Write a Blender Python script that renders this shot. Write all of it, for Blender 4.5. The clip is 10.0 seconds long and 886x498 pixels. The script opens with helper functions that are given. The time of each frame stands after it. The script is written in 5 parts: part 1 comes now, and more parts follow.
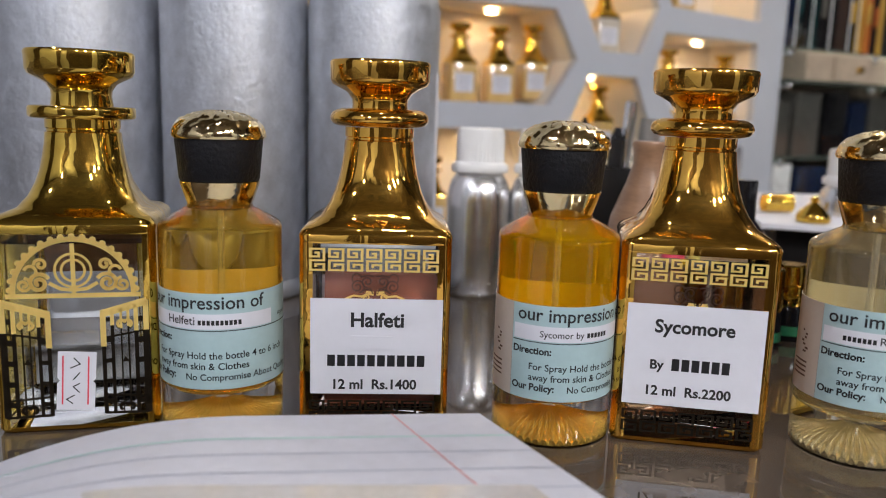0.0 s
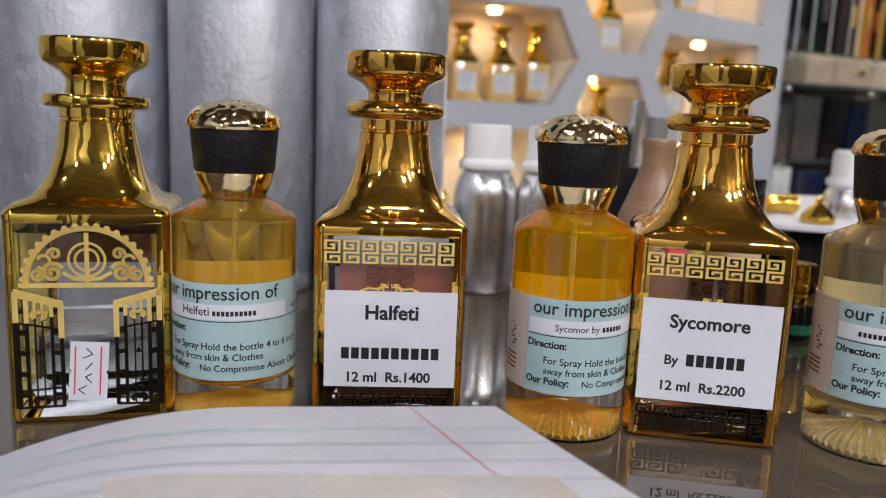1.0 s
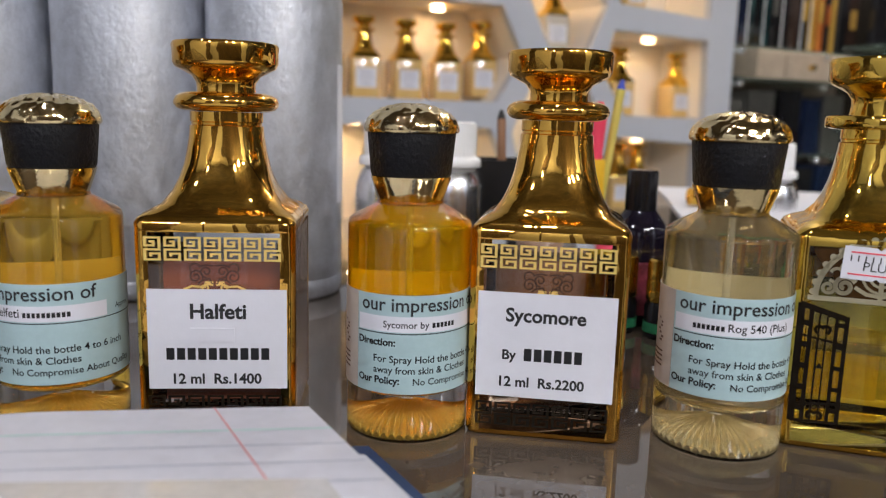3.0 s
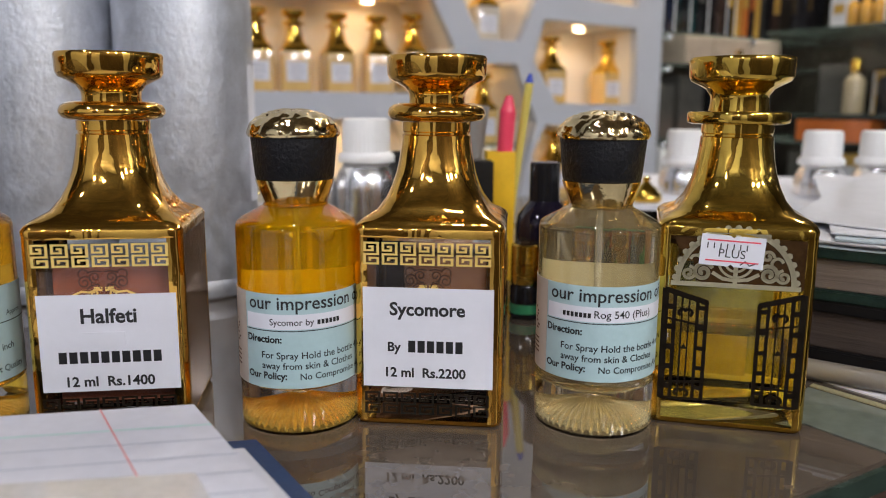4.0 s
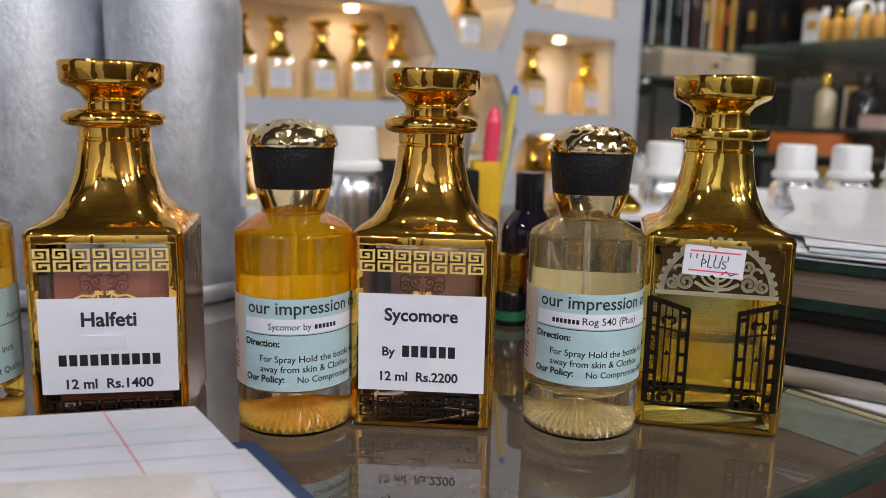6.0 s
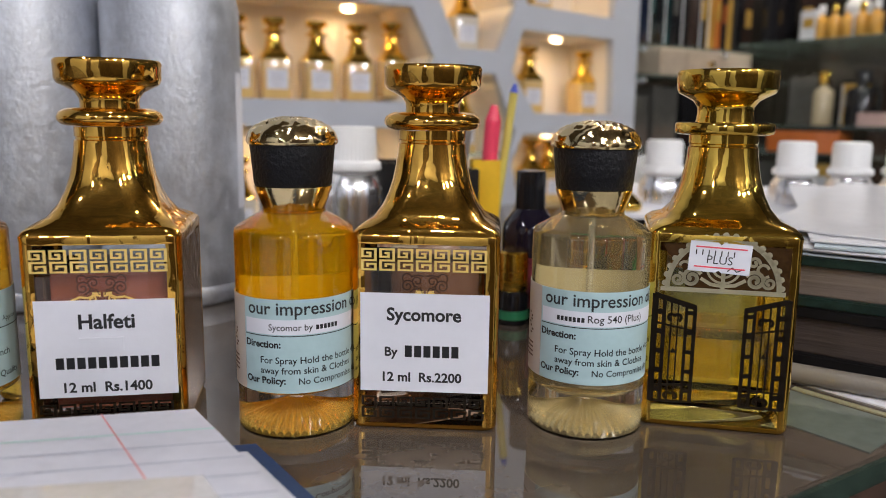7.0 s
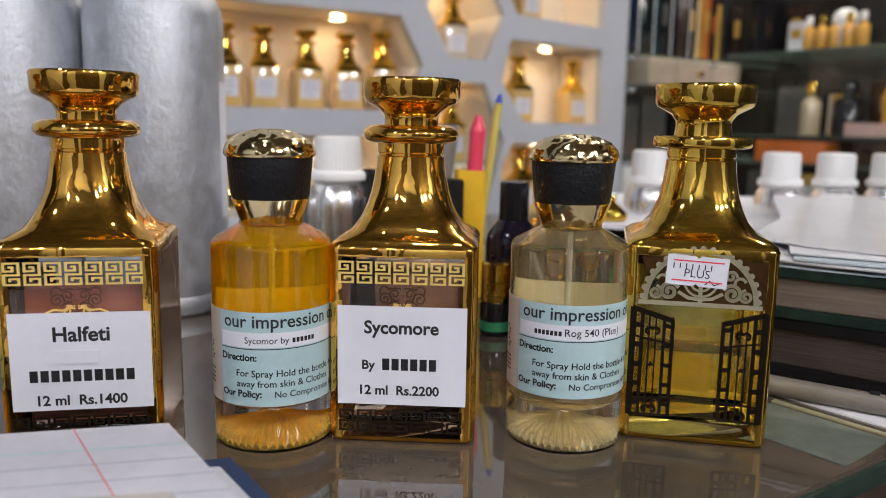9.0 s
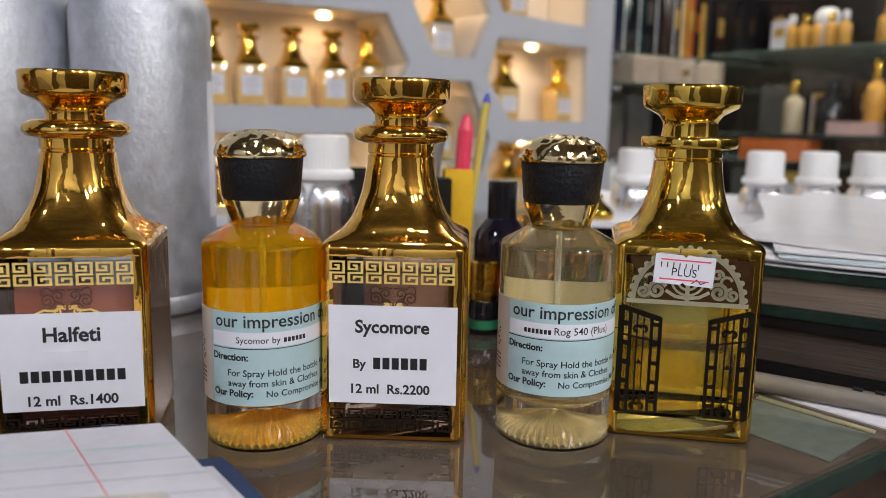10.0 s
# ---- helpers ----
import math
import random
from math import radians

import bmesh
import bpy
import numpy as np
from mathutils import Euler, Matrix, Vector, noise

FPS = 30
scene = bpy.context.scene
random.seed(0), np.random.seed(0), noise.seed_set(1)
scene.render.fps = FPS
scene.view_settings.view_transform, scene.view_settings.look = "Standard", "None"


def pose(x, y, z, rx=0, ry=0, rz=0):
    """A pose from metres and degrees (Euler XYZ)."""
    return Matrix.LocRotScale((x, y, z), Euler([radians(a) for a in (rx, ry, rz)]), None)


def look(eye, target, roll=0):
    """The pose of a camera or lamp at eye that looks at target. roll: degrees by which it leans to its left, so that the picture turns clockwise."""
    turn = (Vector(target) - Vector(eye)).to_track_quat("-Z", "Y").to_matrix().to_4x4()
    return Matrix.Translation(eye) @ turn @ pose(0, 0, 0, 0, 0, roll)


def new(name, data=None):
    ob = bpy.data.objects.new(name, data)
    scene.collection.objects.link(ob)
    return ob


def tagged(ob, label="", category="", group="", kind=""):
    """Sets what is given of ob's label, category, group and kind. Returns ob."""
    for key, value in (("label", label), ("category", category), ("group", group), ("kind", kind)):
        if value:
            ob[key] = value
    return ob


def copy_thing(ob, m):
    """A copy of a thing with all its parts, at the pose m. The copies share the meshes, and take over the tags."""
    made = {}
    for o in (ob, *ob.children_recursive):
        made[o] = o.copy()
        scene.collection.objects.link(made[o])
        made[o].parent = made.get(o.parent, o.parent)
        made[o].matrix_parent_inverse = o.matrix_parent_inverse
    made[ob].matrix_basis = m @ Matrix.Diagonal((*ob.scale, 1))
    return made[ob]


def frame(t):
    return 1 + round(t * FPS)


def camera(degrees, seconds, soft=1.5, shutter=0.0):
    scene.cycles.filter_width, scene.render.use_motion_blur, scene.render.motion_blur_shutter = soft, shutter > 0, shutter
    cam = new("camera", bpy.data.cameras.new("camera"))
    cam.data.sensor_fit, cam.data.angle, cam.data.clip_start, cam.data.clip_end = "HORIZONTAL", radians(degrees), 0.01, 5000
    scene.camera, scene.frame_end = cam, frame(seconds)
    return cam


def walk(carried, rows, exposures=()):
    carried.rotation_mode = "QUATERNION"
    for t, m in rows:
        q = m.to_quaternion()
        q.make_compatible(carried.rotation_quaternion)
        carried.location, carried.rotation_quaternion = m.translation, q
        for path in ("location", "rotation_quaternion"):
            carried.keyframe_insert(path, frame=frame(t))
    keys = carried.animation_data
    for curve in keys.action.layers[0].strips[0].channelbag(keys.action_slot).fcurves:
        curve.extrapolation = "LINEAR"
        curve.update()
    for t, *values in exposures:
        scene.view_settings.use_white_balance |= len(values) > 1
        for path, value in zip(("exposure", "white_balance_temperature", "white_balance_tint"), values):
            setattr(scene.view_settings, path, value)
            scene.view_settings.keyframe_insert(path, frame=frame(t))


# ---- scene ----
cam = camera(59.5, 10.0, soft=0.85)
PATH = [
    (0, (0.0306, 0.0207, 0.1100), (0.0064, 1.9917, -0.2285), 1.78),
    (0.5, (0.0260, 0.0226, 0.1073), (0.0098, 1.9938, -0.2306), 2.17),
    (1, (0.0240, 0.0208, 0.1070), (0.0111, 1.9924, -0.2286), 2.37),
    (1.5, (0.0252, 0.0214, 0.1053), (0.0159, 1.9930, -0.2309), 2.48),
    (2, (0.0244, 0.0211, 0.1038), (0.0167, 1.9931, -0.2302), 2.56),
    (2.5, (0.0450, 0.0224, 0.1114), (0.0296, 1.9941, -0.2237), 2.23),
    (3, (0.0765, 0.0293, 0.1047), (0.0947, 2.0019, -0.2250), 1.55),
    (3.2, (0.0858, 0.0238, 0.1086), (0.1294, 1.9917, -0.2456), 1.37),
    (4.3, (0.1018, 0.0126, 0.1116), (0.2577, 1.9732, -0.2514), 0.12),
    (4.5, (0.0996, 0.0080, 0.1166), (0.2705, 1.9661, -0.2530), 0.20),
    (5, (0.0955, 0.0088, 0.1126), (0.2813, 1.9673, -0.2479), 0.85),
    (5.5, (0.0949, 0.0081, 0.1129), (0.2846, 1.9683, -0.2360), 1.29),
    (7, (0.0928, 0.0131, 0.1104), (0.2909, 1.9744, -0.2271), 0.78),
    (7.5, (0.1029, 0.0049, 0.1164), (0.2929, 1.9670, -0.2215), 0.29),
    (8, (0.1019, -0.0002, 0.1135), (0.2904, 1.9633, -0.2169), 0.36),
    (8.5, (0.1014, 0.0057, 0.1119), (0.2959, 1.9701, -0.2094), 0.61),
    (9, (0.0980, 0.0133, 0.1123), (0.3150, 1.9758, -0.2063), 1.01),
    (9.5, (0.0966, 0.0118, 0.1123), (0.3375, 1.9711, -0.2091), 1.12),
    (10, (0.0961, 0.0117, 0.1135), (0.3501, 1.9687, -0.2120), 1.09),
]
walk(cam, [(t, look(eye, target, roll)) for t, eye, target, roll in PATH])

# ---- light ----
world = bpy.data.worlds.new("world")
scene.world = world
world.use_nodes = True
world.node_tree.nodes["Background"].inputs[0].default_value = (0.6, 0.65, 0.75, 1)
world.node_tree.nodes["Background"].inputs[1].default_value = 0.05
scene.view_settings.exposure = 0.0
cam.data.dof.use_dof = True
cam.data.dof.focus_distance = 0.285
cam.data.dof.aperture_fstop = 10.0


# ---- materials ----
def mat(name, color, rough=0.5, metal=0.0, vary=0.12, scale=60.0, bump=0.0, bump_scale=400.0, rough_vary=0.0,
        transmission=0.0, ior=1.45, emission=0.0, coat=0.0, stretch=(1, 1, 1), per_object=0.0, translucent=0.0):
    m = bpy.data.materials.new(name)
    m.use_nodes = True
    nt = m.node_tree
    n, l = nt.nodes, nt.links
    p = n["Principled BSDF"]
    p.inputs["Base Color"].default_value = (*color, 1)
    p.inputs["Roughness"].default_value = rough
    p.inputs["Metallic"].default_value = metal
    p.inputs["IOR"].default_value = ior
    p.inputs["Transmission Weight"].default_value = transmission
    p.inputs["Coat Weight"].default_value = coat
    p.inputs["Coat Roughness"].default_value = 0.05
    if emission:
        p.inputs["Emission Color"].default_value = (*color, 1)
        p.inputs["Emission Strength"].default_value = emission
    tex = n.new("ShaderNodeTexCoord")
    mp = n.new("ShaderNodeMapping")
    mp.inputs["Scale"].default_value = stretch
    l.new(tex.outputs["Object"], mp.inputs["Vector"])
    if vary:
        a = n.new("ShaderNodeTexNoise")
        a.inputs["Scale"].default_value = scale
        a.inputs["Detail"].default_value = 6
        b = n.new("ShaderNodeTexNoise")
        b.inputs["Scale"].default_value = scale * 7
        b.inputs["Detail"].default_value = 3
        l.new(mp.outputs[0], a.inputs["Vector"])
        l.new(mp.outputs[0], b.inputs["Vector"])
        add = n.new("ShaderNodeMath")
        add.operation = "MULTIPLY_ADD"
        add.inputs[1].default_value = 0.6
        l.new(a.outputs[0], add.inputs[0])
        half = n.new("ShaderNodeMath")
        half.operation = "MULTIPLY"
        half.inputs[1].default_value = 0.4
        l.new(b.outputs[0], half.inputs[0])
        l.new(half.outputs[0], add.inputs[2])
        ramp = n.new("ShaderNodeMapRange")
        ramp.inputs[1].default_value, ramp.inputs[2].default_value = 0.3, 0.7
        ramp.inputs[3].default_value, ramp.inputs[4].default_value = 1 - vary, 1 + vary
        l.new(add.outputs[0], ramp.inputs[0])
        mul = n.new("ShaderNodeVectorMath")
        mul.operation = "SCALE"
        mul.inputs[0].default_value = color
        l.new(ramp.outputs[0], mul.inputs["Scale"])
        out = mul.outputs[0]
        if per_object:
            info = n.new("ShaderNodeObjectInfo")
            r2 = n.new("ShaderNodeMapRange")
            r2.inputs[3].default_value, r2.inputs[4].default_value = 1 - per_object, 1 + per_object
            l.new(info.outputs["Random"], r2.inputs[0])
            m2 = n.new("ShaderNodeVectorMath")
            m2.operation = "SCALE"
            l.new(out, m2.inputs[0])
            l.new(r2.outputs[0], m2.inputs["Scale"])
            out = m2.outputs[0]
        l.new(out, p.inputs["Base Color"])
        if rough_vary:
            rr = n.new("ShaderNodeMapRange")
            rr.inputs[1].default_value, rr.inputs[2].default_value = 0.3, 0.7
            rr.inputs[3].default_value, rr.inputs[4].default_value = max(0.0, rough - rough_vary), rough + rough_vary
            l.new(add.outputs[0], rr.inputs[0])
            l.new(rr.outputs[0], p.inputs["Roughness"])
    if bump:
        c = n.new("ShaderNodeTexNoise")
        c.inputs["Scale"].default_value = bump_scale
        c.inputs["Detail"].default_value = 4
        l.new(mp.outputs[0], c.inputs["Vector"])
        bn = n.new("ShaderNodeBump")
        bn.inputs["Strength"].default_value = bump
        bn.inputs["Distance"].default_value = 0.001
        l.new(c.outputs[0], bn.inputs["Height"])
        l.new(bn.outputs[0], p.inputs["Normal"])
    if translucent:
        t = n.new("ShaderNodeBsdfTranslucent")
        t.inputs[0].default_value = (*color, 1)
        mx = n.new("ShaderNodeMixShader")
        mx.inputs[0].default_value = translucent
        l.new(p.outputs[0], mx.inputs[1])
        l.new(t.outputs[0], mx.inputs[2])
        l.new(mx.outputs[0], n["Material Output"].inputs[0])
    return m




def plating(name, color, tarnish, amount=0.5):
    """mirror plating over pressed glass: slow swirls, fine speckle, hazy worn patches"""
    m = bpy.data.materials.new(name)
    m.use_nodes = True
    n, l = m.node_tree.nodes, m.node_tree.links
    p = n["Principled BSDF"]
    p.inputs["Metallic"].default_value = 1.0
    tex = n.new("ShaderNodeTexCoord")

    def noise_node(scale, detail, distortion=0.0):
        q = n.new("ShaderNodeTexNoise")
        q.inputs["Scale"].default_value = scale
        q.inputs["Detail"].default_value = detail
        q.inputs["Distortion"].default_value = distortion
        l.new(tex.outputs["Object"], q.inputs["Vector"])
        return q

    def ranged(source, a, b, c, d):
        q = n.new("ShaderNodeMapRange")
        for i, v in zip((1, 2, 3, 4), (a, b, c, d)):
            q.inputs[i].default_value = v
        l.new(source, q.inputs[0])
        return q.outputs[0]

    patch = noise_node(75, 5, 0.8)
    speck = noise_node(900, 3)
    mix = n.new("ShaderNodeMix")
    mix.data_type = "RGBA"
    mix.inputs[6].default_value = (*color, 1)
    mix.inputs[7].default_value = (*tarnish, 1)
    l.new(ranged(patch.outputs[0], 0.42, 0.72, 0.0, amount), mix.inputs[0])
    l.new(mix.outputs[2], p.inputs["Base Color"])
    rough = n.new("ShaderNodeMath")
    rough.operation = "ADD"
    l.new(ranged(patch.outputs[0], 0.45, 0.75, 0.03, 0.10), rough.inputs[0])
    l.new(ranged(speck.outputs[0], 0.50, 0.75, 0.0, 0.06), rough.inputs[1])
    l.new(rough.outputs[0], p.inputs["Roughness"])
    swirl = noise_node(70, 1, 1.3)
    fine = noise_node(420, 3)
    b1, b2 = n.new("ShaderNodeBump"), n.new("ShaderNodeBump")
    b1.inputs["Strength"].default_value, b1.inputs["Distance"].default_value = 0.48, 0.001
    b2.inputs["Strength"].default_value, b2.inputs["Distance"].default_value = 0.035, 0.0006
    l.new(swirl.outputs[0], b1.inputs["Height"])
    l.new(fine.outputs[0], b2.inputs["Height"])
    l.new(b1.outputs[0], b2.inputs["Normal"])
    l.new(b2.outputs[0], p.inputs["Normal"])
    haze = n.new("ShaderNodeBsdfPrincipled")
    haze.inputs["Metallic"].default_value = 1.0
    haze.inputs["Roughness"].default_value = 0.30
    l.new(mix.outputs[2], haze.inputs["Base Color"])
    both = n.new("ShaderNodeMixShader")
    both.inputs[0].default_value = 0.05
    l.new(p.outputs[0], both.inputs[1])
    l.new(haze.outputs[0], both.inputs[2])
    l.new(both.outputs[0], n["Material Output"].inputs[0])
    return m


GOLD = plating("gold_plating", (0.84, 0.55, 0.10), (0.46, 0.25, 0.032), 0.6)
GOLD_AMBER = plating("amber_gold_plating", (0.92, 0.53, 0.10), (0.48, 0.20, 0.03), 0.5)
GOLD_PALE = mat("pale_gold_plating", (0.88, 0.70, 0.38), 0.08, 1.0, 0.10, 60, 0.18, 260)
# copy of the gold print, greyed to paint the arch's duller reflection
GREYED_PRINT = mat("greyed_gold_print", (0.52, 0.47, 0.32), 0.34, 0.6, 0.15, 300, 0.08, 900)
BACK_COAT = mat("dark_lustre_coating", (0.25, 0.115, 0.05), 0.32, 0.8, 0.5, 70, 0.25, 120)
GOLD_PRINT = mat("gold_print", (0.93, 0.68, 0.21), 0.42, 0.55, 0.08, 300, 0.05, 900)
SCROLL_PRINT = mat("brown_scroll_print", (0.045, 0.020, 0.012), 0.5, 0.0, 0.2, 200)
# near-black: the dark reflection of the gate print is in the colour
DARK_PRINT = mat("darkened_gold_print", (0.010, 0.007, 0.004), 0.4, 0.0, 0.15, 200, 0.05, 900, ior=1.22)
GLASS = mat("clear_glass", (0.97, 0.98, 0.98), 0.0, 0, 0, transmission=1, ior=1.47)
GLASS_AMBER = mat("amber_glass", (0.95, 0.66, 0.28), 0.0, 0, 0, transmission=1, ior=1.47)
GLASS_YELLOW = mat("yellow_lustre_glass", (0.99, 0.94, 0.62), 0.0, 0, 0, transmission=1, ior=1.47)
OIL_DARK = mat("dark_brown_oil", (0.90, 0.72, 0.64), 0.0, 0, 0, transmission=1, ior=1.42)
OIL_TEA = mat("tea_oil", (0.8, 0.62, 0.48), 0.0, 0, 0, transmission=1, ior=1.42)
OIL_YELLOW = mat("yellow_oil", (0.96, 0.78, 0.24), 0.0, 0, 0, transmission=1, ior=1.42)
OIL_CLEAR = mat("clear_oil", (0.92, 0.93, 0.9), 0.0, 0, 0, transmission=1, ior=1.42)
PERFUME_AMBER = mat("amber_perfume", (1.0, 0.56, 0.006), 0.0, 0, 0, transmission=0.90, ior=1.065)
PERFUME_GOLD = mat("golden_perfume", (1.0, 0.64, 0.09), 0.0, 0, 0, transmission=0.955, ior=1.065)
PERFUME_PALE = mat("pale_perfume", (1.0, 0.87, 0.56), 0.0, 0, 0, transmission=0.97, ior=1.065)
LEATHER = mat("black_leather", (0.006, 0.006, 0.008), 0.55, 0, 0.3, 200, 0.7, 700, ior=1.32)
PAPER = mat("white_paper", (0.68, 0.685, 0.75), 0.6, 0, 0.03, 40, 0.05, 600)
PAD_PAPER = mat("pad_paper", (0.545, 0.55, 0.62), 0.65, 0, 0.07, 35, 0.22, 90)
PAPER_BACK = mat("label_paper", (0.26, 0.24, 0.19), 0.6, 0, 0.06, 60, translucent=0.1)
BLUE_LABEL = mat("pale_blue_label", (0.40, 0.55, 0.58), 0.35, 0, 0.04, 80, coat=0.15)
BEIGE_LABEL = mat("beige_label", (0.52, 0.46, 0.41), 0.4, 0, 0.06, 80)
INK = mat("black_ink", (0.012, 0.012, 0.014), 0.5, 0, 0)
INK_BROWN = mat("brown_ink", (0.10, 0.05, 0.03), 0.5, 0, 0)
RED_INK = mat("red_ink", (0.72, 0.06, 0.10), 0.5, 0, 0)
LINE_RED = mat("red_margin_ink", (0.66, 0.24, 0.26), 0.6, 0, 0)
LINE_GREEN = mat("green_rule_ink", (0.36, 0.58, 0.55), 0.6, 0, 0)
LINE_GREY = mat("grey_rule_ink", (0.31, 0.34, 0.43), 0.6, 0, 0)
BROWN_CARD = mat("brown_card", (0.17, 0.050, 0.024), 0.55, 0, 0.12, 60)
ALU = mat("spun_aluminium", (0.55, 0.57, 0.62), 0.58, 1.0, 0.20, 130, 0.42, 330, 0.12, stretch=(1, 1, 0.8))
ALU_FINE = mat("bright_aluminium", (0.84, 0.84, 0.85), 0.24, 1.0, 0.06, 50, 0.05, 300, 0.05)
CAP_WHITE = mat("white_plastic", (0.80, 0.80, 0.80), 0.38, 0, 0.03, 60)
TABLE = mat("dark_glass_top", (0.085, 0.066, 0.051), 0.020, 0, 0.35, 16, 0.008, 30, 0.018, ior=1.95)
EDGE_GLASS = mat("green_glass_edge", (0.020, 0.034, 0.026), 0.10, 0, 0.6, 90, 0.9, 120, ior=1.6)
SHELF_BACK = mat("dark_glossy_back_panel", (0.020, 0.017, 0.014), 0.10, 0, 0.6, 9, 0.02, 12, 0.06, ior=1.7)
LAMINATE = mat("grey_white_laminate", (0.52, 0.545, 0.61), 0.42, 0, 0.03, 8)
NICHE_IN = mat("cream_laminate", (0.80, 0.74, 0.66), 0.5, 0, 0.03, 8)
# room shade put into the colour, so the gold reflects darkness
WALL_PAINT = mat("darkened_shop_paint", (0.050, 0.034, 0.025), 0.6, 0, 0.7, 1.6)
DARK_WOOD = mat("dark_wood", (0.06, 0.035, 0.025), 0.4, 0, 0.4, 6, stretch=(1, 1, 8))
FLOOR_TILE = mat("grey_tile", (0.28, 0.27, 0.26), 0.3, 0, 0.15, 3)
# dark and lit parts of the ceiling put into a blotchy colour
CEIL = mat("darkened_ceiling", (0.085, 0.066, 0.048), 0.8, 0, 0.8, 5)
BLACK_PLASTIC = mat("black_plastic", (0.012, 0.012, 0.013), 0.3, 0, 0.2, 60)
NAVY = mat("navy_board", (0.022, 0.045, 0.12), 0.5, 0, 0.15, 90, 0.1, 700)
LED = mat("led_panel", (0.935, 0.94, 1.0), 0.5, 0, 0, emission=180.0)
BULB = mat("bulb", (1.0, 0.93, 0.80), 0.5, 0, 0, emission=340.0)
NICHE_LED = mat("warm_spot", (1.0, 0.70, 0.36), 0.5, 0, 0, emission=105.0)


CLEAR = [GLASS, GLASS_AMBER, GLASS_YELLOW, OIL_DARK, OIL_TEA, OIL_YELLOW, OIL_CLEAR, PERFUME_AMBER, PERFUME_GOLD, PERFUME_PALE]   # light passes


# ---- mesh helpers ----
def part(name, bm, material, parent=None, label="", smooth=True):
    me = bpy.data.meshes.new(name)
    bmesh.ops.recalc_face_normals(bm, faces=bm.faces)
    bm.to_mesh(me)
    bm.free()
    return part_mesh(name, me, material, parent, label, smooth)


def part_mesh(name, me, material, parent=None, label="", smooth=True):
    me.materials.clear()
    me.materials.append(material)
    if smooth:
        me.shade_smooth()
        me.set_sharp_from_angle(angle=radians(38))
    ob = new(name, me)
    if parent:
        ob.parent = parent
    if label:
        ob["label"] = label
    if material in CLEAR:
        ob.visible_shadow = False
    return ob


def empty(name, m, label, category, group="", kind=""):
    ob = new(name)
    ob.empty_display_size = 0.01
    ob.matrix_world = m
    return tagged(ob, label, category, group, kind)


def lathe(profile, n=64, bm=None, origin=(0, 0, 0)):
    bm = bm or bmesh.new()
    ox, oy, oz = origin
    rings = []
    for r, z in profile:
        if r < 1e-6:
            rings.append([bm.verts.new((ox, oy, oz + z))])
        else:
            rings.append([bm.verts.new((ox + r * math.cos(2 * math.pi * k / n), oy + r * math.sin(2 * math.pi * k / n), oz + z)) for k in range(n)])
    for a, b in zip(rings, rings[1:]):
        for k in range(n):
            j = (k + 1) % n
            if len(a) == 1 and len(b) == 1:
                continue
            if len(a) == 1:
                bm.faces.new((a[0], b[j], b[k]))
            elif len(b) == 1:
                bm.faces.new((a[k], a[j], b[0]))
            else:
                bm.faces.new((a[k], a[j], b[j], b[k]))
    return bm


def round_square(a, c, q=8):
    pts = []
    for k in range(4):
        base = k * math.pi / 2
        cx = (a - c) * (1 if k in (0, 3) else -1)
        cy = (a - c) * (1 if k in (0, 1) else -1)
        for i in range(q):
            t = base + (math.pi / 2) * i / (q - 1)
            pts.append((cx + c * math.cos(t), cy + c * math.sin(t)))
    return pts


def loft(levels, cap0=True, cap1=True, bm=None, q=8):
    """levels: half width, corner radius, z"""
    bm = bm or bmesh.new()
    rings = [[bm.verts.new((x, y, z)) for x, y in round_square(a, c, q)] for a, c, z in levels]
    n = len(rings[0])
    for a, b in zip(rings, rings[1:]):
        for k in range(n):
            bm.faces.new((a[k], a[(k + 1) % n], b[(k + 1) % n], b[k]))
    if cap0:
        bm.faces.new(rings[0][::-1])
    if cap1:
        bm.faces.new(rings[-1])
    return bm


def box(bm, x0, x1, y0, y1, z0, z1, m=None):
    vs = [bm.verts.new((x, y, z)) for x in (x0, x1) for y in (y0, y1) for z in (z0, z1)]
    for f in ((0, 1, 3, 2), (4, 6, 7, 5), (0, 4, 5, 1), (2, 3, 7, 6), (0, 2, 6, 4), (1, 5, 7, 3)):
        bm.faces.new([vs[i] for i in f])
    if m is not None:
        bmesh.ops.transform(bm, matrix=m, verts=vs)
    return vs


def bevelled(x0, x1, y0, y1, z0, z1, w, seg=2):
    bm = bmesh.new()
    box(bm, x0, x1, y0, y1, z0, z1)
    bmesh.ops.bevel(bm, geom=bm.edges[:], offset=w, segments=seg, affect="EDGES")
    return bm


def rod(bm, a, b, r0, r1, n=12):
    a, b = Vector(a), Vector(b)
    turn = (b - a).to_track_quat("Z", "Y").to_matrix().to_4x4()
    start = len(bm.verts)
    lathe([(0, 0), (r0, 0), (r1, (b - a).length), (0, (b - a).length)], n, bm)
    bm.verts.ensure_lookup_table()
    bmesh.ops.transform(bm, matrix=Matrix.Translation(a) @ turn, verts=bm.verts[start:])


def flat(bm, pts, y, depth=0.00008):
    """a thin plate with outline pts (x, z), its face towards -y at y"""
    f = [bm.verts.new((x, y, z)) for x, z in pts]
    g = [bm.verts.new((x, y + depth, z)) for x, z in pts]
    n = len(pts)
    bm.faces.new(f)
    for k in range(n):
        bm.faces.new((f[k], g[k], g[(k + 1) % n], f[(k + 1) % n]))


def rect(bm, x0, x1, z0, z1, y, depth=0.00008):
    flat(bm, [(x0, z0), (x1, z0), (x1, z1), (x0, z1)], y, depth)


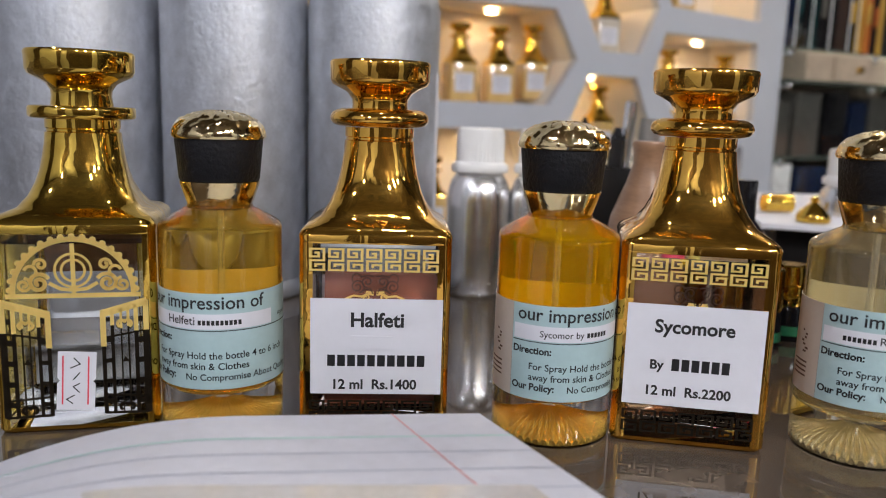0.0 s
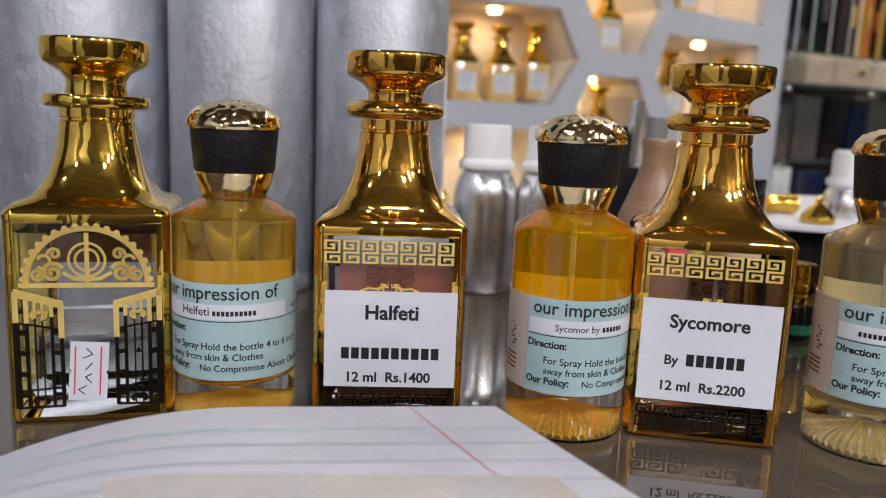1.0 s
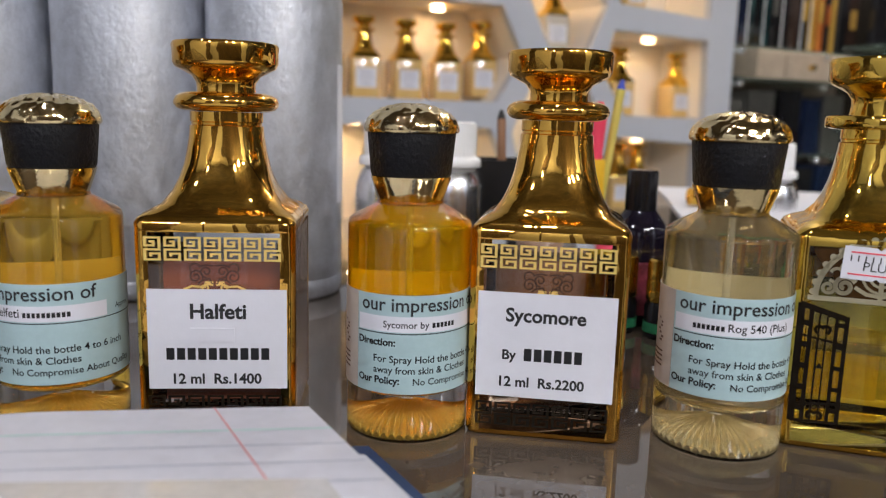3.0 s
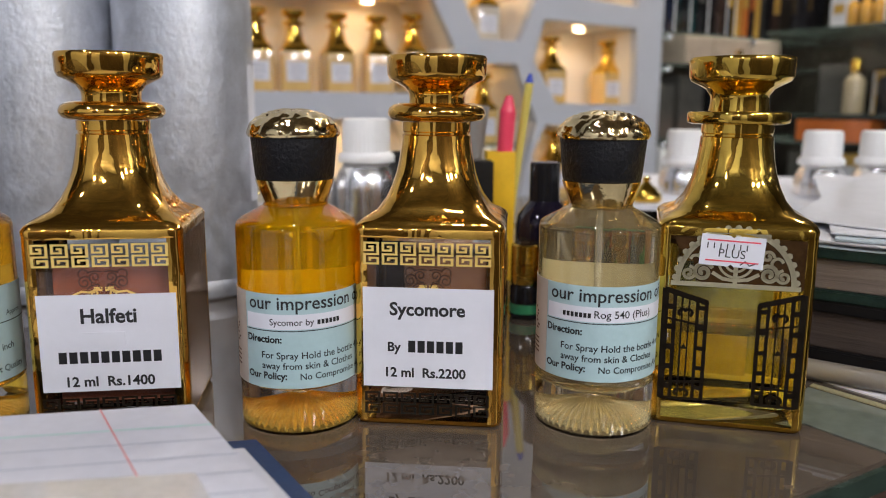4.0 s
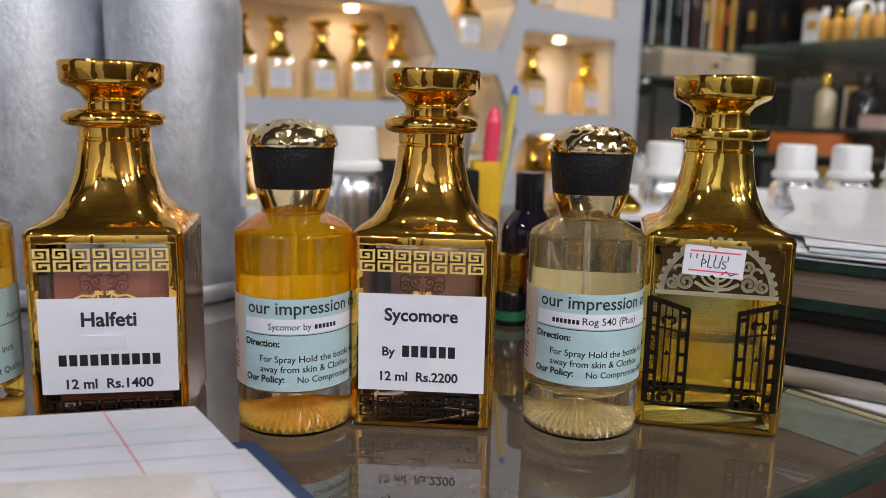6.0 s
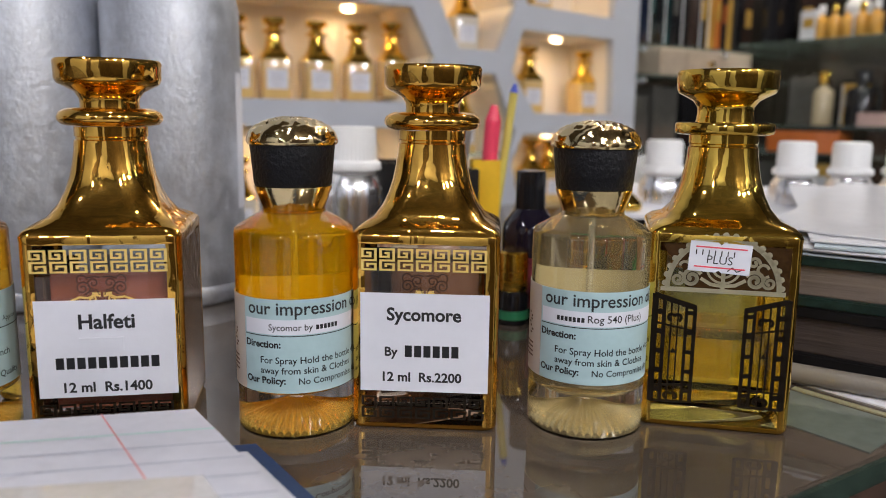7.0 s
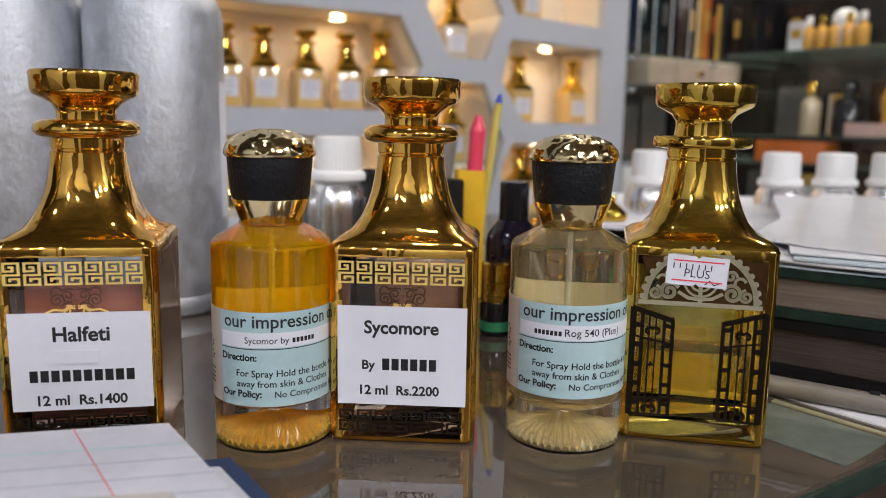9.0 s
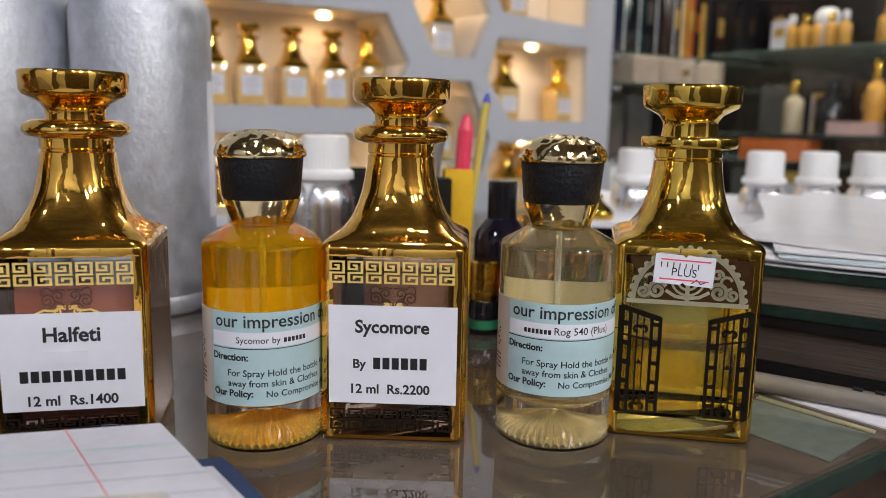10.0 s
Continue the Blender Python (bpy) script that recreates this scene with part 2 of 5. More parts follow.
def stroke(bm, pts, w, y):
    for (x0, z0), (x1, z1) in zip(pts, pts[1:]):
        d = math.hypot(x1 - x0, z1 - z0) or 1e-9
        nx, nz = -(z1 - z0) / d * w / 2, (x1 - x0) / d * w / 2
        ex, ez = (x1 - x0) / d * w * 0.2, (z1 - z0) / d * w * 0.2
        flat(bm, [(x0 + nx - ex, z0 + nz - ez), (x0 - nx - ex, z0 - nz - ez), (x1 - nx + ex, z1 - nz + ez), (x1 + nx + ex, z1 + nz + ez)], y)


def arc(cx, cz, r, a0, a1, n=14, squash=1.0):
    return [(cx + r * math.cos(radians(a0 + (a1 - a0) * k / n)), cz + squash * r * math.sin(radians(a0 + (a1 - a0) * k / n))) for k in range(n + 1)]


def spiral(cx, cz, r0, r1, a0, turns, n=26):
    return [(cx + (r0 + (r1 - r0) * k / n) * math.cos(radians(a0 + 360 * turns * k / n)), cz + (r0 + (r1 - r0) * k / n) * math.sin(radians(a0 + 360 * turns * k / n))) for k in range(n + 1)]


def glyphs(body, width, bold=0.0, height=None):
    """the outline of a line of writing as a mesh, from x = 0 to width, baseline at 0"""
    cu = bpy.data.curves.new("writing", "FONT")
    cu.body = body
    cu.size = 1.0
    cu.offset = bold
    cu.resolution_u = 3
    ob = bpy.data.objects.new("writing", cu)
    scene.collection.objects.link(ob)
    dg = bpy.context.evaluated_depsgraph_get()
    me = bpy.data.meshes.new_from_object(ob.evaluated_get(dg))
    bpy.data.objects.remove(ob)
    bpy.data.curves.remove(cu)
    co = np.empty(len(me.vertices) * 3)
    me.vertices.foreach_get("co", co)
    co = co.reshape(-1, 3)
    lo, hi = co[:, 0].min(), co[:, 0].max()
    s = width / (hi - lo)
    sz = s if height is None else height
    for v in me.vertices:
        v.co = ((v.co.x - lo) * s, v.co.y * sz, 0)
    return me


def flat_text(body, x, z, width, y, parent, material=INK, bold=0.0, turn=0.0):
    me = glyphs(body, width, bold)
    c, s = math.cos(turn), math.sin(turn)
    for v in me.vertices:
        v.co = (x + v.co.x * c - v.co.y * s, y, z + v.co.x * s + v.co.y * c)
    return part_mesh("writing", me, material, parent, smooth=False)


def word_bars(x, z, width, height, count, y, parent, material=INK):
    """one row of plain upright bars in place of a name"""
    step = width / count
    for k in range(count):
        bm = bmesh.new()
        rect(bm, x + k * step, x + (k + 0.76) * step, z, z + height, y)
        part("name_bar", bm, material, parent, smooth=False)


def round_text(body, a0, z, width, r, parent, material=INK, bold=0.0):
    """writing wrapped round an upright cylinder; a0: degrees from the front (-y) towards +x"""
    me = glyphs(body, width, bold)
    for v in me.vertices:
        a = radians(a0) + v.co.x / r
        v.co = (r * math.sin(a), -r * math.cos(a), z + v.co.y)
    return part_mesh("writing", me, material, parent, smooth=False)


def round_panel(r, a0, a1, z0, z1, bm=None, n=None, thick=0.00006):
    bm = bm or bmesh.new()
    n = n or max(2, int(abs(a1 - a0) / 5))
    cols = []
    for k in range(n + 1):
        a = radians(a0 + (a1 - a0) * k / n)
        cols.append([bm.verts.new((q * math.sin(a), -q * math.cos(a), z)) for q, z in ((r, z0), (r, z1), (r - thick, z1), (r - thick, z0))])
    for p, q in zip(cols, cols[1:]):
        for i in range(4):
            bm.faces.new((p[i], q[i], q[(i + 1) % 4], p[(i + 1) % 4]))
    bm.faces.new(cols[0])
    bm.faces.new(cols[-1][::-1])
    return bm


# ---- the room ----
ANGLE = 27.5
WALL = Matrix.Translation((0.05, 0.985, 0)) @ Matrix.Rotation(radians(ANGLE), 4, "Z")   # x along the niche wall, y into it
FLOOR_Z, CEIL_Z = -0.93, 1.22


def slab(name, x0, x1, y0, y1, z0, z1, material, label, category):
    bm = bmesh.new()
    box(bm, x0, x1, y0, y1, z0, z1)
    ob = part(name, bm, material, None, smooth=False)
    ob.matrix_world = WALL
    return tagged(ob, label, category, kind="structure")


slab("floor", -2.2, 0.95, -2.6, 0.2, FLOOR_Z - 0.1, FLOOR_Z, FLOOR_TILE, "grey tiled shop floor below the counter", "floor")
slab("ceiling", -2.2, 0.95, -2.6, 0.2, CEIL_Z, CEIL_Z + 0.1, CEIL, "brown shop ceiling darkened and blotched for reflections, with added downlights", "ceiling")
slab("wall_south", -2.2, 0.95, -2.7, -2.6, FLOOR_Z, CEIL_Z, WALL_PAINT, "shop wall behind the counter, coloured near-black for dark reflections", "wall")
slab("wall_west", -2.3, -2.2, -2.6, 0.2, FLOOR_Z, CEIL_Z, WALL_PAINT, "shop side wall coloured near-black for dark reflections", "wall")
slab("wall_east", 0.93, 1.03, -2.6, 0.2, FLOOR_Z, CEIL_Z, SHELF_BACK, "dark glossy back panel of the glass shelving", "wall")

# unseen pale panels, added as bright stripes for the plating to reflect
slab("reflector_1", -2.15, -1.45, -2.6, -2.58, FLOOR_Z, CEIL_Z, LAMINATE, "unseen wide grey-white panel added for the gold to reflect", "trim")
slab("reflector_2", 0.42, 0.90, -2.6, -2.58, FLOOR_Z, CEIL_Z, LAMINATE, "unseen wide grey-white panel added for the gold to reflect", "trim")
slab("reflector_3", -2.2, -2.18, -1.9, -0.6, FLOOR_Z, CEIL_Z, LAMINATE, "unseen wide grey-white panel added to the side wall for reflections", "trim")

HEXES = {
    "long": [(-0.205, 0.128), (0.112, 0.128), (0.151, 0.188), (0.116, 0.248), (-0.20, 0.246), (-0.25, 0.19)],
    "top": [(0.190, 0.200), (0.255, 0.200), (0.283, 0.263), (0.25, 0.325), (0.19, 0.325), (0.155, 0.264)],
    "right": [(0.323, 0.117), (0.478, 0.116), (0.473, 0.229), (0.297, 0.232), (0.280, 0.174)],
    "middle": [(0.170, -0.03), (0.255, -0.03), (0.2885, 0.09), (0.251, 0.169), (0.172, 0.169), (0.137, 0.09)],
    "top_right": [(0.305, 0.267), (0.474, 0.2595), (0.474, 0.37), (0.31, 0.37), (0.287, 0.30)],
    "low_right": [(0.303, -0.02), (0.465, -0.02), (0.462, 0.078), (0.304, 0.087), (0.281, 0.043)],
    "low": [(-0.205, -0.04), (0.105, -0.04), (0.135, 0.03), (0.105, 0.095), (-0.20, 0.097), (-0.25, 0.03)],
    "top_long": [(-0.205, 0.285), (0.09, 0.285), (0.128, 0.34), (0.09, 0.40), (-0.2, 0.40), (-0.25, 0.34)],
}
NICHE_DEPTH = 0.095
bm = bmesh.new()
outer = [(-2.2, FLOOR_Z), (0.522, FLOOR_Z), (0.522, CEIL_Z), (-2.2, CEIL_Z)]
edges = []
for loop in [outer] + list(HEXES.values()):
    vs = [bm.verts.new((x, 0, z)) for x, z in loop]
    for k in range(len(vs)):
        edges.append(bm.edges.new((vs[k], vs[(k + 1) % len(vs)])))
bmesh.ops.triangle_fill(bm, use_beauty=True, use_dissolve=False, edges=edges)
grown = bmesh.ops.extrude_face_region(bm, geom=bm.faces[:])
bmesh.ops.translate(bm, vec=(0, 0.012, 0), verts=[v for v in grown["geom"] if isinstance(v, bmesh.types.BMVert)])
niche_wall = part("wall_north", bm, LAMINATE, None, smooth=False)
niche_wall.matrix_world = WALL
tagged(niche_wall, "grey-white laminate wall with lit hexagonal display niches", "wall", kind="structure")
for key, loop in HEXES.items():
    bm = bmesh.new()
    f = [bm.verts.new((x, 0.0125, z)) for x, z in loop]
    b = [bm.verts.new((x, NICHE_DEPTH, z)) for x, z in loop]
    n = len(loop)
    for k in range(n):
        bm.faces.new((f[k], f[(k + 1) % n], b[(k + 1) % n], b[k]))
    bm.faces.new(b)
    lining = part("niche_lining", bm, NICHE_IN, niche_wall, "warm lit cream niche lining", smooth=False)
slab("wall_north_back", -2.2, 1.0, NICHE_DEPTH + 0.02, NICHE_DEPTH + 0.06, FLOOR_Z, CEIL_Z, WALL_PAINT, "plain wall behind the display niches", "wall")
slab("wall_end_panel", 0.5225, 0.528, 0.0, NICHE_DEPTH, FLOOR_Z, CEIL_Z, LAMINATE, "grey-white laminate end panel of the niche wall", "panel")


def niche_lamp(x, y, z):
    th = empty("niche_spotlight", WALL @ pose(x, y, z), "small round warm recessed spotlight glowing in a niche", "spotlight", "niche spotlights")
    part("lens", lathe([(0, 0), (0.0078, 0), (0.0078, 0.002), (0, 0.002)], 24), NICHE_LED, th, "glowing warm lens")
    part("rim", lathe([(0.008, -0.0008), (0.0095, -0.0008), (0.0095, 0.003), (0.008, 0.003), (0.008, -0.0008)], 24), CAP_WHITE, th)
    return th


for x, y, z in ((0.052, 0.055, 0.2435), (-0.12, 0.055, 0.2435), (0.402, 0.05, 0.2265), (0.213, 0.055, 0.1655), (0.22, 0.05, 0.321), (0.39, 0.05, 0.366),
                (-0.06, 0.055, 0.0925), (0.05, 0.055, 0.0925), (0.39, 0.05, 0.0775), (0.0, 0.055, 0.396)):
    niche_lamp(x, y, z)


def downlight(x, y, r=0.065):
    th = empty("ceiling_downlight", WALL @ pose(x, y, CEIL_Z - 0.006), "unseen round white downlight added in the ceiling to light the counter", "downlight", "ceiling downlights")
    part("lens", lathe([(0, 0), (r, 0), (r, 0.004), (0, 0.004)], 32), LED, th, "glowing white lens")
    part("rim", lathe([(r + 0.001, -0.003), (r + 0.014, -0.002), (r + 0.014, 0.0055), (r + 0.001, 0.0055), (r + 0.001, -0.003)], 32), CAP_WHITE, th)


# unseen lamps, added mostly far behind the camera to light upright faces
for x, y, r in ((-1.95, -2.10, 0.09), (-0.75, -2.40, 0.09), (-0.15, -2.40, 0.09), (0.45, -2.30, 0.09), (-0.42, -0.78, 0.032), (-1.5, -1.0, 0.06)):
    downlight(x, y, r)
bulb = empty("pendant_bulb", WALL @ pose(-0.25, -1.55, 0.66), "round warm pendant bulb hanging from the ceiling", "lamp")
part("globe", lathe([(0, -0.033), (0.018, -0.028), (0.030, -0.012), (0.031, 0.003), (0.021, 0.016), (0.010, 0.024), (0, 0.024)], 24), BULB, bulb, "glowing glass globe")
bm = bmesh.new()
rod(bm, (0, 0, 0.024), (0, 0, 0.05), 0.011, 0.009)
rod(bm, (0, 0, 0.05), (0, 0, CEIL_Z - 0.66), 0.002, 0.002, 8)
part("cord", bm, BLACK_PLASTIC, bulb)

# ---- the counter ----
bm = bevelled(-1.3, 0.72, -0.758, -0.10, -0.008, 0.0, 0.0012)
counter_top = part("counter_top", bm, TABLE, None)
counter_top.matrix_world = WALL
tagged(counter_top, "dark reflective glass counter top with worn surface", "counter", kind="structure")
bm = bmesh.new()
box(bm, -1.3, 0.72, -0.7605, -0.7585, -0.0078, -0.0004)
part("edge", bm, EDGE_GLASS, counter_top, "polished green glass edge", smooth=False)
slab("counter_body", -1.28, 0.70, -0.72, -0.12, FLOOR_Z, -0.010, DARK_WOOD, "dark wooden counter body below the glass", "counter")


# ---- decanters ----
HW = 0.0256
SHOULDER = 0.0694
KEY = ["1111110", "1000010", "1011010", "1001010", "1111010", "0000010", "1111110", "1000000", "1011110", "1010010", "1000010", "1111110"]


def key_band(bm, x0, x1, z0, z1, units, y):
    cw, ch = (x1 - x0) / (units * 7), (z1 - z0) / len(KEY)
    for u in range(units):
        for j, row in enumerate(KEY):
            k = 0
            while k < 7:
                if row[k] == "1":
                    e = k
                    while e < 7 and row[e] == "1":
                        e += 1
                    xa, xb = x0 + (u * 7 + k) * cw, x0 + (u * 7 + e) * cw
                    za = z1 - (j + 1) * ch
                    rect(bm, xa, xb, za, za + ch * 1.02, y)
                    k = e
                else:
                    k += 1
    return bm


def gold_top(th, flat_collar, sh=SHOULDER, gold=GOLD):
    """shoulder, neck, collar and stopper"""
    bm = loft([(HW, 0.0035, sh - 0.0025), (HW + 0.0003, 0.0038, sh), (HW - 0.0004, 0.0042, sh + 0.0016), (HW - 0.0022, 0.006, sh + 0.0032),
               (0.0198, 0.0085, 0.0748 + 0.4 * (sh - SHOULDER)), (0.0171, 0.0103, 0.0790), (0.0154, 0.0113, 0.0832), (0.0141, 0.0116, 0.0877), (0.0132, 0.0116, 0.0925), (0.0126, 0.0117, 0.0970),
               (0.0124, 0.0119, 0.1005), (0.0119, 0.0118, 0.1009), (0.0119, 0.0118, 0.1016), (0.0123, 0.0122, 0.1020), (0.0123, 0.0123, 0.1052)], cap0=False, cap1=True, q=10)
    part("shoulder", bm, gold, th, "mirror gold plated shoulder and neck")
    if flat_collar:
        prof = [(0, 0.1050), (0.0155, 0.1050), (0.0171, 0.1055), (0.0175, 0.1062), (0.0175, 0.1085), (0.0171, 0.1093), (0.0161, 0.1096), (0, 0.1096)]
    else:
        prof = [(0, 0.1052), (0.014, 0.1054), (0.0163, 0.1061), (0.0175, 0.1075), (0.0176, 0.1086), (0.0169, 0.1102), (0.0154, 0.1112), (0.0135, 0.1118), (0, 0.1118)]
    part("collar", lathe(prof, 72), gold, th)
    prof = [(0, 0.1088), (0.0104, 0.1088), (0.0098, 0.1130), (0.0100, 0.1150), (0.0115, 0.1172), (0.0144, 0.1188), (0.0168, 0.1200), (0.0176, 0.1216), (0.0177, 0.1258),
            (0.0179, 0.1272), (0.0174, 0.1281), (0.0156, 0.1282), (0.0140, 0.1277), (0, 0.1275)]
    part("stopper", lathe(prof, 72), gold, th, "mirror gold plated stopper")


def glass_box(th, glass, wall=0.0028, base=0.0075, sh=SHOULDER):
    bm = loft([(HW - 0.0022, 0.003, 0.0004), (HW - 0.0008, 0.0034, 0.0010), (HW - 0.0002, 0.0035, 0.0024), (HW - 0.0002, 0.0035, sh - 0.0026)], q=8)
    a = HW - wall
    loft([(a - 0.003, 0.004, base), (a, 0.005, base + 0.002), (a, 0.005, sh - 0.006)], bm=bm, q=8)
    me = bpy.data.meshes.new("body")
    faces = [f for f in bm.faces if all(max(abs(v.co.x), abs(v.co.y)) < a + 0.0001 and v.co.z > base - 0.0005 for v in f.verts)]
    bmesh.ops.recalc_face_normals(bm, faces=bm.faces)
    bmesh.ops.reverse_faces(bm, faces=faces)
    bm.to_mesh(me)
    bm.free()
    part_mesh("body", me, glass, th, "clear thick-walled glass body")


def liquid_box(th, oil, level, base=0.0076, wall=0.0028):
    a = HW - wall + 0.0001
    part("oil", loft([(a - 0.003, 0.004, base), (a, 0.005, base + 0.002), (a, 0.005, level)], q=8), oil, th, "perfume oil inside")


def gold_edges(th, face=0.0008, sh=SHOULDER, gold=GOLD):
    """gilded uprights on the four corners, and a gilded foot"""
    o = HW + 0.00015
    c = 0.0036
    for k in range(4):
        bm = bmesh.new()
        pts = [(o, o - c - face)] + [(o - c + c * math.cos(math.pi / 2 * i / 7), o - c + c * math.sin(math.pi / 2 * i / 7)) for i in range(8)] + [(o - c - face, o)]
        inn = [(o - 0.0003, o - c - face)] + [(o - c + (c - 0.0003) * math.cos(math.pi / 2 * i / 7), o - c + (c - 0.0003) * math.sin(math.pi / 2 * i / 7)) for i in range(8)] + [(o - c - face, o - 0.0003)]
        loops = []
        for z in (0.0016, sh - 0.0024):
            loops.append([bm.verts.new((x, y, z)) for x, y in pts + inn[::-1]])
        n = len(loops[0])
        for i in range(n):
            bm.faces.new((loops[0][i], loops[0][(i + 1) % n], loops[1][(i + 1) % n], loops[1][i]))
        bm.faces.new(loops[0][::-1])
        bm.faces.new(loops[1])
        bmesh.ops.rotate(bm, verts=bm.verts, matrix=Matrix.Rotation(k * math.pi / 2, 3, "Z"))
        part("gilded_edge", bm, gold, th)
    bm = loft([(HW - 0.0020, 0.0034, 0.0), (HW - 0.0004, 0.0036, 0.0007), (HW + 0.0001, 0.0036, 0.0022), (HW - 0.0004, 0.0036, 0.0022), (HW - 0.0012, 0.0036, 0.0009), (HW - 0.0026, 0.0034, 0.0002)], cap0=False, cap1=False)
    part("gilded_foot", bm, gold, th)


AMBER_FILM = mat("amber_lustre", (0.30, 0.15, 0.05), 0.10, 0.85, 0.3, 60, 0.2, 120)
YELLOW_FILM = mat("yellow_lustre", (1.0, 0.80, 0.22), 0.08, 0, 0, transmission=0.75, ior=1.45)
CLEAR.append(YELLOW_FILM)


def side_films(th, film):
    """lustre coating on the two side faces"""
    for s in (-1, 1):
        bm = bmesh.new()
        x = s * (HW + 0.00005)
        box(bm, min(x, x - s * 0.0003), max(x, x - s * 0.0003), -HW + 0.0040, HW - 0.0040, 0.0030, SHOULDER - 0.003)
        part("side_film", bm, film, th, "lustre coated side", smooth=False)


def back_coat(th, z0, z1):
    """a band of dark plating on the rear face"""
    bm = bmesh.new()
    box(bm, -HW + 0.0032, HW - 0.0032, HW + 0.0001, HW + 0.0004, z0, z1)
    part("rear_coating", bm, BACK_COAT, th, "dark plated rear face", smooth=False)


def key_decanter(m, oil, level, label, backing=None):
    th = empty("decanter", m, label, "perfume bottle", "square gold decanters")
    glass_box(th, GLASS)
    liquid_box(th, oil, level)
    gold_edges(th, 0.0012, SHOULDER, GOLD_AMBER)
    side_films(th, AMBER_FILM)
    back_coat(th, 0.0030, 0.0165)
    gold_top(th, False, SHOULDER, GOLD_AMBER)
    y = -HW - 0.00016
    part("key_band", key_band(bmesh.new(), -0.0222, 0.0222, 0.0576, 0.0654, 7, y), GOLD_PRINT, th, "gold printed key pattern band", smooth=False)
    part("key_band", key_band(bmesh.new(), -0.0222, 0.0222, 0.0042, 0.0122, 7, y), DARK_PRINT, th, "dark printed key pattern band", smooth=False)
    bm = bmesh.new()
    for s in (-1, 1):
        stroke(bm, [(s * x, z) for x, z in spiral(0.0060, 0.0524, 0.0024, 0.0005, 200, -1.5)], 0.00042, y)
        stroke(bm, [(s * x, z) for x, z in spiral(0.0026, 0.0541, 0.0020, 0.0005, 270, 1.3)], 0.00042, y)
        stroke(bm, [(s * 0.0008, 0.0500), (s * 0.0016, 0.0518), (s * 0.0040, 0.0512), (s * 0.0052, 0.0502)], 0.00045, y)
        stroke(bm, [(s * x, z) for x, z in arc(0.0062, 0.0552, 0.0016, -40, 170, 10)], 0.00040, y)
        stroke(bm, [(s * 0.0005, 0.0560), (s * 0.0024, 0.0563), (s * 0.0048, 0.0558)], 0.00045, y)
    part("scroll_ornament", bm, SCROLL_PRINT, th, "brown printed scroll ornament", smooth=False)
    bm = bmesh.new()
    for s in (-1, 1):
        stroke(bm, [(s * 0.0098, 0.0482), (s * 0.0072, 0.0493), (s * 0.0045, 0.0490), (s * 0.0022, 0.0500), (s * 0.0006, 0.0497)], 0.0007, y)
        stroke(bm, [(s * x, z) for x, z in spiral(0.0032, 0.0486, 0.0013, 0.0004, 90, 1.1, 16)], 0.0006, y)
        stroke(bm, [(s * 0.0006, 0.0505), (s * 0.0030, 0.0506)], 0.0006, y)
    part("crest_ornament", bm, GOLD_PRINT, th, "gold printed crest ornament", smooth=False)
    if backing:
        bm = bmesh.new()
        box(bm, -0.0172, 0.0212, -HW + 0.0058, -HW + 0.0061, 0.0100, 0.0568)
        part("paper_insert", bm, backing, th, "brown paper insert", smooth=False)
    return th


def price_label(th, x0, x1, z0, z1, lines):
    y = -HW - 0.0005
    bm = bmesh.new()
    box(bm, x0, x1, y, y + 0.0003, z0, z1)
    lab = part("paper_label", bm, PAPER, th, "white printed paper price label", smooth=False)
    for kind, text, x, z, w, h in lines:
        if kind == "text":
            flat_text(text, x, z, w, y - 0.00006, lab, bold=0.028)
        elif kind == "bars":
            word_bars(x, z, w, h, text, y - 0.00006, lab)
        elif kind == "patch":
            bm = bmesh.new()
            rect(bm, x, x + w, z, z + h, y - 0.0004, 0.0004)
            part("paper_patch", bm, PAPER, lab, "blank white paper patch", smooth=False)
    return lab


dec_h = key_decanter(pose(0.0031, 0.3016, 0, 0, 0, 4.2), OIL_DARK, 0.0560, "square gold glass decanter of dark oil with white price label", BROWN_CARD)
price_label(dec_h, -0.0217, 0.0231, 0.0147, 0.0483, [
    ("text", "Halfeti", -0.0080, 0.0386, 0.0180, 0), ("patch", "", -0.0079, 0.0308, 0.0140, 0.0046),
    ("bars", 10, -0.0159, 0.0246, 0.0340, 0.0040), ("text", "12 ml  Rs.1400", -0.0138, 0.0165, 0.0285, 0)])
dec_s = key_decanter(pose(0.1172, 0.2994, 0, 0, 0, -9.3), OIL_TEA, 0.0605, "square gold glass decanter of tea oil with white price label")
price_label(dec_s, -0.0225, 0.0225, 0.0144, 0.0498, [
    ("text", "Sycomore", -0.0132, 0.0402, 0.0260, 0), ("text", "By", -0.0139, 0.0273, 0.0046, 0),
    ("bars", 6, -0.0068, 0.0270, 0.0196, 0.0042), ("text", "12 ml  Rs.2200", -0.0146, 0.0181, 0.0278, 0)])


